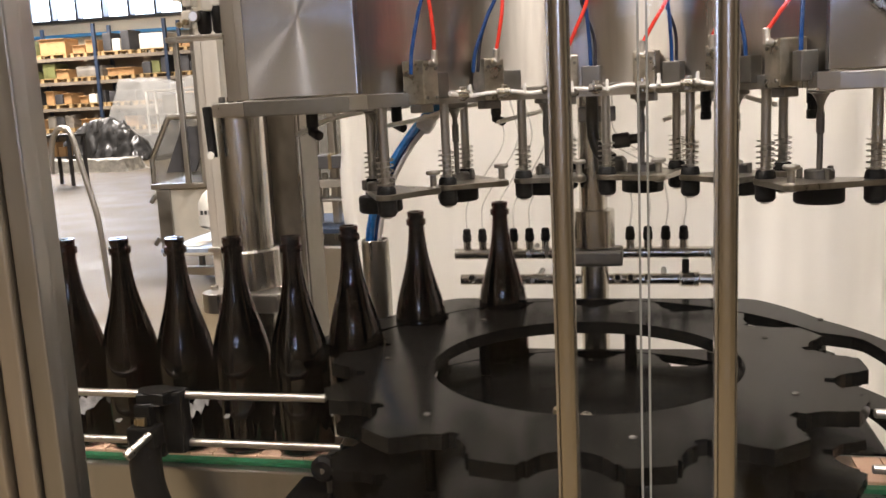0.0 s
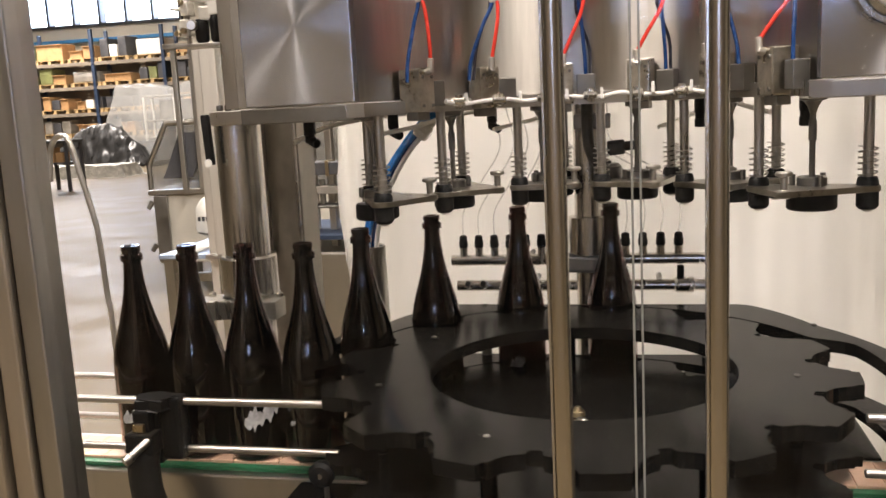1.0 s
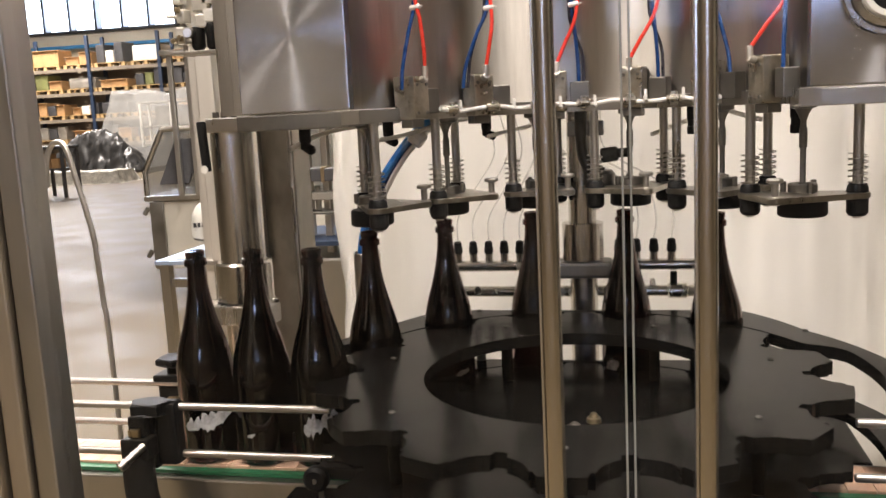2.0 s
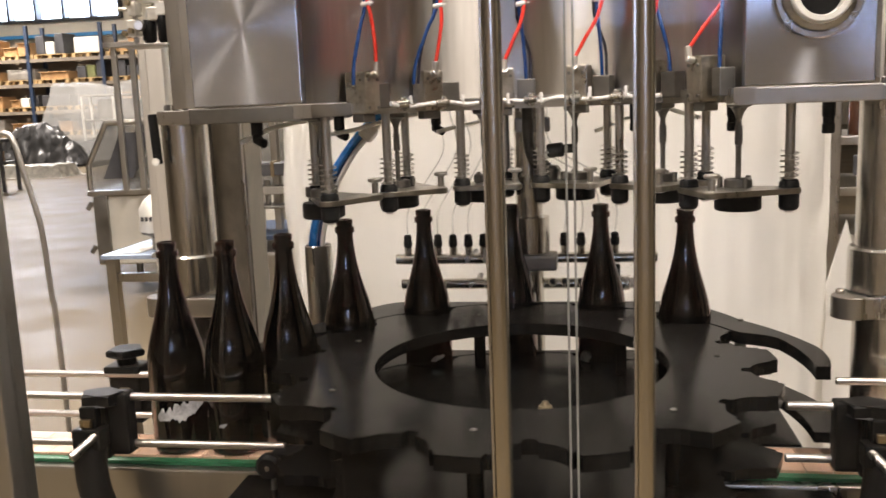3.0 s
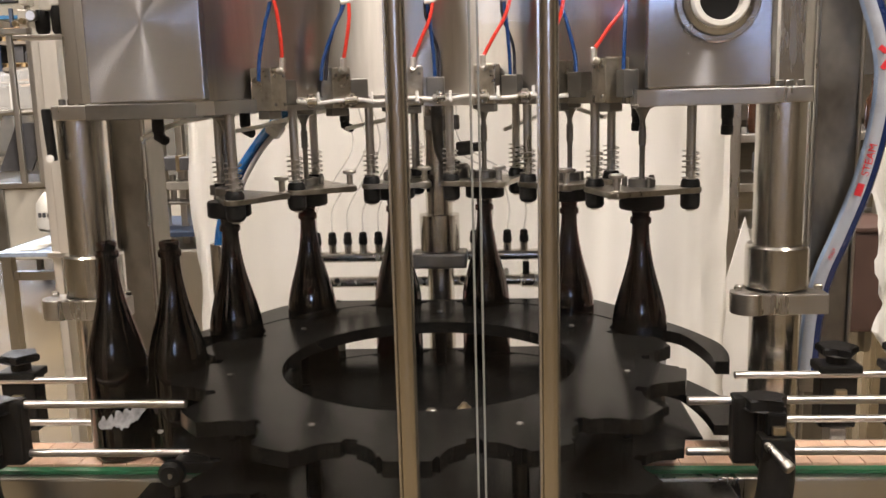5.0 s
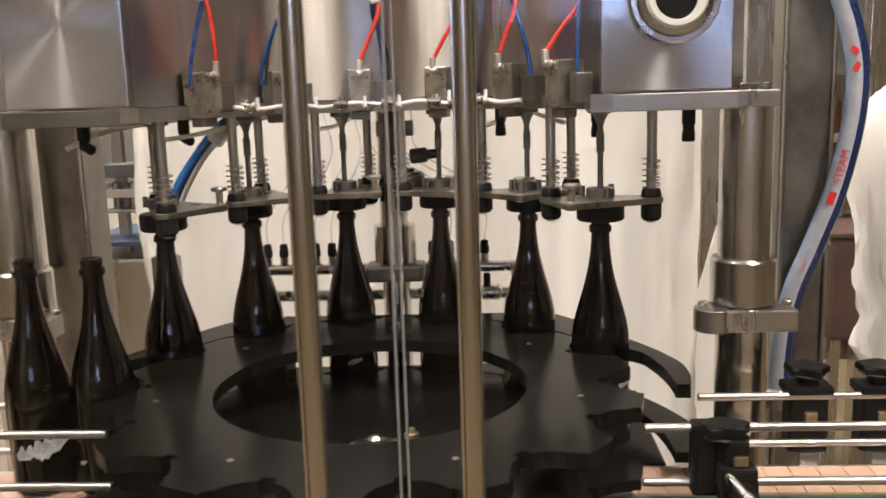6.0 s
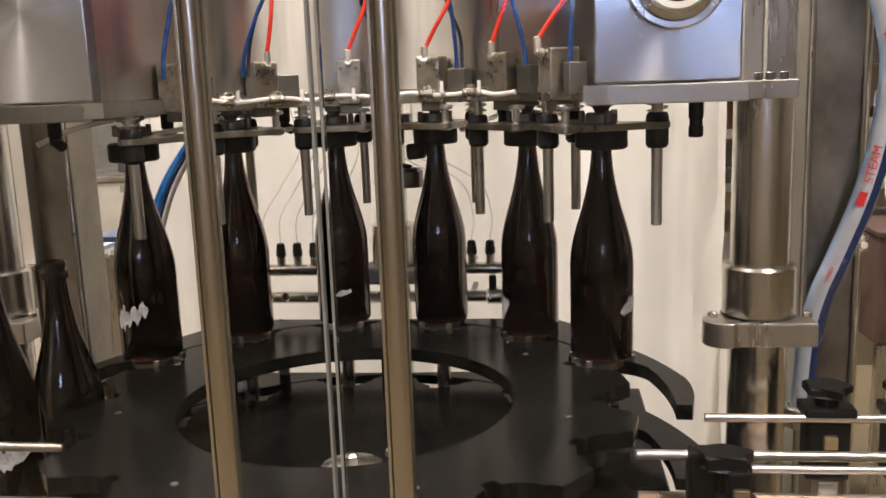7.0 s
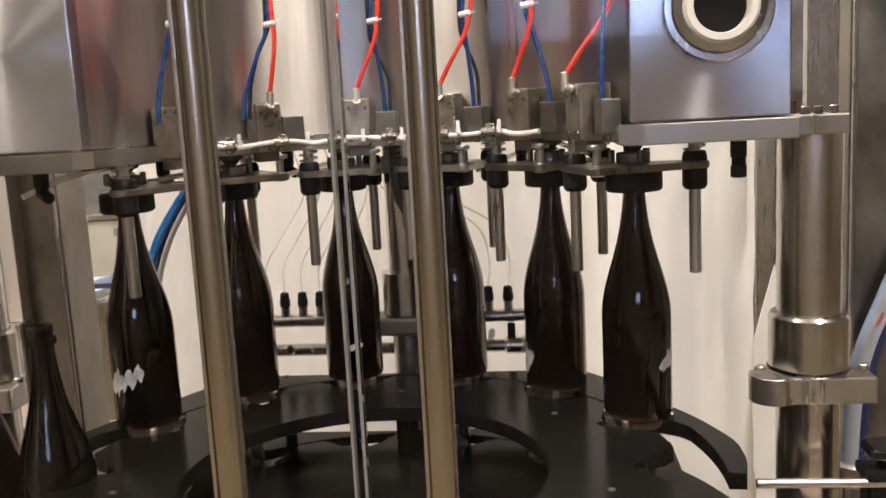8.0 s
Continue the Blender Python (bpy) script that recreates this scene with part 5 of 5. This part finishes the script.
def right_background():
    # second machine with bottle rows, seen beside the column
    m = thing("neighbour_machine", "stainless neighbour machine with beige panels", "machine", pose(0.86, 3.1, 0))
    for x0, x1, y0, z0, z1, mat in ((-0.30, 0.9, 0.3, 1.52, 1.9, DULL), (-0.3, 0.9, 0.0, 1.30, 1.33, STEEL), (-0.3, 0.9, 0.0, 1.13, 1.16, STEEL), (-0.3, 0.9, 0.0, 0.55, 1.0, STEEL), (-0.10, -0.04, -0.1, 0.0, 2.0, STEEL), (0.42, 0.48, -0.1, 0.0, 2.0, ALU), (0.62, 0.65, -0.1, 0.0, 2.0, STEEL)):
        bm = B()
        box(bm, x0, x1, y0, y0 + (0.5 if z1 < 1.5 else 0.06), z0, z1, 0.004)
        part("panel", bm, mat, m)
    for i in range(14):
        x = -0.27 + i * 0.08
        bm = B()
        lathe(bm, [(0, 1.33), (0.03, 1.33), (0.03, 1.43), (0.012, 1.46), (0.012, 1.50), (0, 1.50)], 12, pose(x, 0.06, 0))
        part("brown_bottle", bm, BROWN_PAINT, m, "small brown bottle")
    for i in range(9):
        x = -0.2 + i * 0.12
        bm = B()
        rod(bm, (x, -0.02, 1.20), (x, -0.02, 1.27), 0.02, 10)
        part("clamp", bm, DARK_GOODS, m)
    w = thing("parts_bin", "reddish brown parts bin on a steel stand", "bin", pose(1.20, 2.75, 0))
    bm = B()
    box(bm, -0.10, 0.16, 0, 0.30, 0.72, 1.04, 0.012)
    part("bin_body", bm, RUST, w)
    bm = B()
    box(bm, -0.11, 0.17, -0.01, 0.31, 1.0405, 1.055, 0.004)
    part("rim", bm, RUST, w)
    for x in (-0.08, 0.14):
        for y in (0.02, 0.28):
            bm = B()
            box(bm, x - 0.015, x + 0.015, y - 0.015, y + 0.015, 0, 0.72)
            part("leg", bm, STEEL, w)
    c = thing("chrome_post", "slim chrome post with a clamp collar", "post", pose(0.775, 1.98, 0))
    bm = B()
    rod(bm, (0, 0, 0), (0, 0, 1.95), 0.010, 16)
    part("tube", bm, POLISHED, c)
    bm = B()
    lathe(bm, [(0.0102, 1.155), (0.019, 1.155), (0.021, 1.158), (0.021, 1.185), (0.019, 1.188), (0.0102, 1.188), (0.0102, 1.155)], 18)
    rod(bm, (0.0, -0.018, 1.172), (0.0, -0.040, 1.172), 0.009, 12)
    part("clamp_collar", bm, POLISHED, c)
    # film-wrapped item
    bm = B()
    lathe(bm, [(0, 0.9), (0.05, 0.92), (0.085, 0.98), (0.07, 1.05), (0.085, 1.10), (0.10, 1.20), (0.105, 1.35), (0.085, 1.45), (0.05, 1.50), (0, 1.51)], 30, pose(0.875, 1.78, 0))
    bmesh.ops.subdivide_edges(bm, edges=bm.edges, cuts=3)
    for v in bm.verts:
        c = v.co
        ridge = abs(noise.noise(c * 16)) + 0.5 * abs(noise.noise(c * 38 + Vector((3, 1, 7))))
        v.co += 0.020 * noise.noise_vector(c * 11) + (0.016 - 0.030 * ridge) * Vector((c.x - 0.875, c.y - 1.78, 0)).normalized()
    wrapped = thing("wrapped_fitting", "upright fitting wrapped in crumpled white plastic", "wrapped fitting")
    part("wrap", bm, SHEET, wrapped)
    bm = B()
    lathe(bm, [(0, 0.0), (0.03, 0.0), (0.03, 0.95), (0, 0.95)], 16, pose(0.875, 1.78, 0))
    part("stand", bm, STEEL, wrapped)
    bm = B()
    prism(bm, [(0.0, 0.6), (0.16, 0.6), (0.16, 0.98), (0.10, 1.22), (0.055, 1.05)], 0, 0.004, 0, Matrix.Translation((0.44, 1.915, 0)) @ Matrix.Rotation(radians(90), 4, "X"))
    solid("sheet_corner", bm, SHEET, "loose white corner of the plastic sheet", "sheet")


RUST = material("reddish_brown_plastic", (0.075, 0.040, 0.030), 0.55, 0, 0.2, 9, 60, 0.03)
BROWN_PAINT = material("brown_bottle_row", (0.05, 0.02, 0.01), 0.15, 0, 0.2, 20, 60)
right_background()


# ---- lift pads under the bottles' places ----
def lift_pad(k, a):
    hx, hy = polar(a, R, CX, CY)
    p = thing("lift_pad", "steel lifting pad under a bottle place", "lifting pad", pose(hx, hy, BELT_Z - 0.003), "lifting pads")
    bm = B()
    lathe(bm, [(0, -0.012), (0.030, -0.012), (0.032, -0.010), (0.032, -0.002), (0.030, 0.0), (0, 0.0)], 24)
    part("disc", bm, DULL, p)
    bm = B()
    rod(bm, (0, 0, -0.16), (0, 0, -0.012), 0.012, 14)
    part("piston", bm, POLISHED, p)
    for b in (35, 145, 215, 325):
        x, y = polar(a + b, 0.043)
        bm = B()
        rod(bm, (x, y, -0.004), (x, y, 0.006), 0.005, 8)
        part("stop_pin", bm, POLISHED, p)
    bm = B()
    box(bm, -0.044, 0.044, -0.006, 0.006, -0.010, -0.003, 0.001, pose(0, 0, 0, 0, 0, a + 35))
    box(bm, -0.044, 0.044, -0.006, 0.006, -0.0102, -0.0032, 0.001, pose(0, 0, 0, 0, 0, a + 145))
    part("cross_arm", bm, DULL, p)
    return p


PADS = [lift_pad(k, a) for k, a in enumerate(HEADS)]


def star_phase(t):
    """Angle of the leading bottle."""
    keys = [(0, 116.7), (0.5, 100.4), (1.0, 84.7), (1.2, 78.3), (1.9, 55.8), (2.1, 50.6), (2.3, 49.5), (2.5, 49.3), (2.7, 47.6), (3.0, 44.3), (3.5, 39.4), (4.0, 34.2), (4.5, 29.0), (4.8, 26.4), (5.1, 25.8), (5.3, 25.73), (8.0, 25.73)]
    for (t0, a0), (t1, a1) in zip(keys, keys[1:]):
        if t <= t1:
            return a0 + (a1 - a0) * (t - t0) / (t1 - t0)
    return keys[-1][1]


def on_line(a):
    """Where a bottle stands that is a degrees along the line."""
    if a > 180:
        return CX - R - 0.00378 * (a - 180), LINE_Y
    x, y = polar(a, R, CX, CY)
    return x, y - 0.009 * max(0, (a - 165) / 15)


LAG = [0.0, 0.0, -0.04, -0.05, 0.03, -0.04]


def lift(t, k):
    # the pads first raise the necks into the cups, then lift bottles and heads
    pre = min(1, max(0, (t - 4.75) / 0.45))
    s = min(1, max(0, (t - LAG[k] - 6.50) / 0.50))
    return pre * pre * (3 - 2 * pre) * 0.015 + s * s * (3 - 2 * s) * 0.134


def motions():
    times = [i * 0.1 for i in range(81)]
    walk(STAR, [(t, pose(CX, CY, 0, 0, 0, star_phase(t))) for t in times if t < 5.4 or t > 7.95])
    for k, b in enumerate(BOTTLES):
        rows = []
        for t in times:
            a = star_phase(t) + PITCH * k
            x, y = on_line(a)
            z = BELT_Z + (lift(t, 5 - k) if k < 6 else 0)
            rows.append((t, pose(x, y, z, 0, 0, min(a, 200))))
        walk(b, rows)
    for k, h in enumerate(HEAD_THINGS):
        hx, hy = polar(HEADS[k], R, CX, CY)
        walk(h, [(t, pose(hx, hy, 1.3055 + max(0, lift(t, k) - 0.0435))) for t in times if t < 0.05 or t > 6.4])
        walk(PADS[k], [(t, pose(hx, hy, BELT_Z - 0.003 + lift(t, k))) for t in times if t < 0.05 or t > 4.7])


motions()
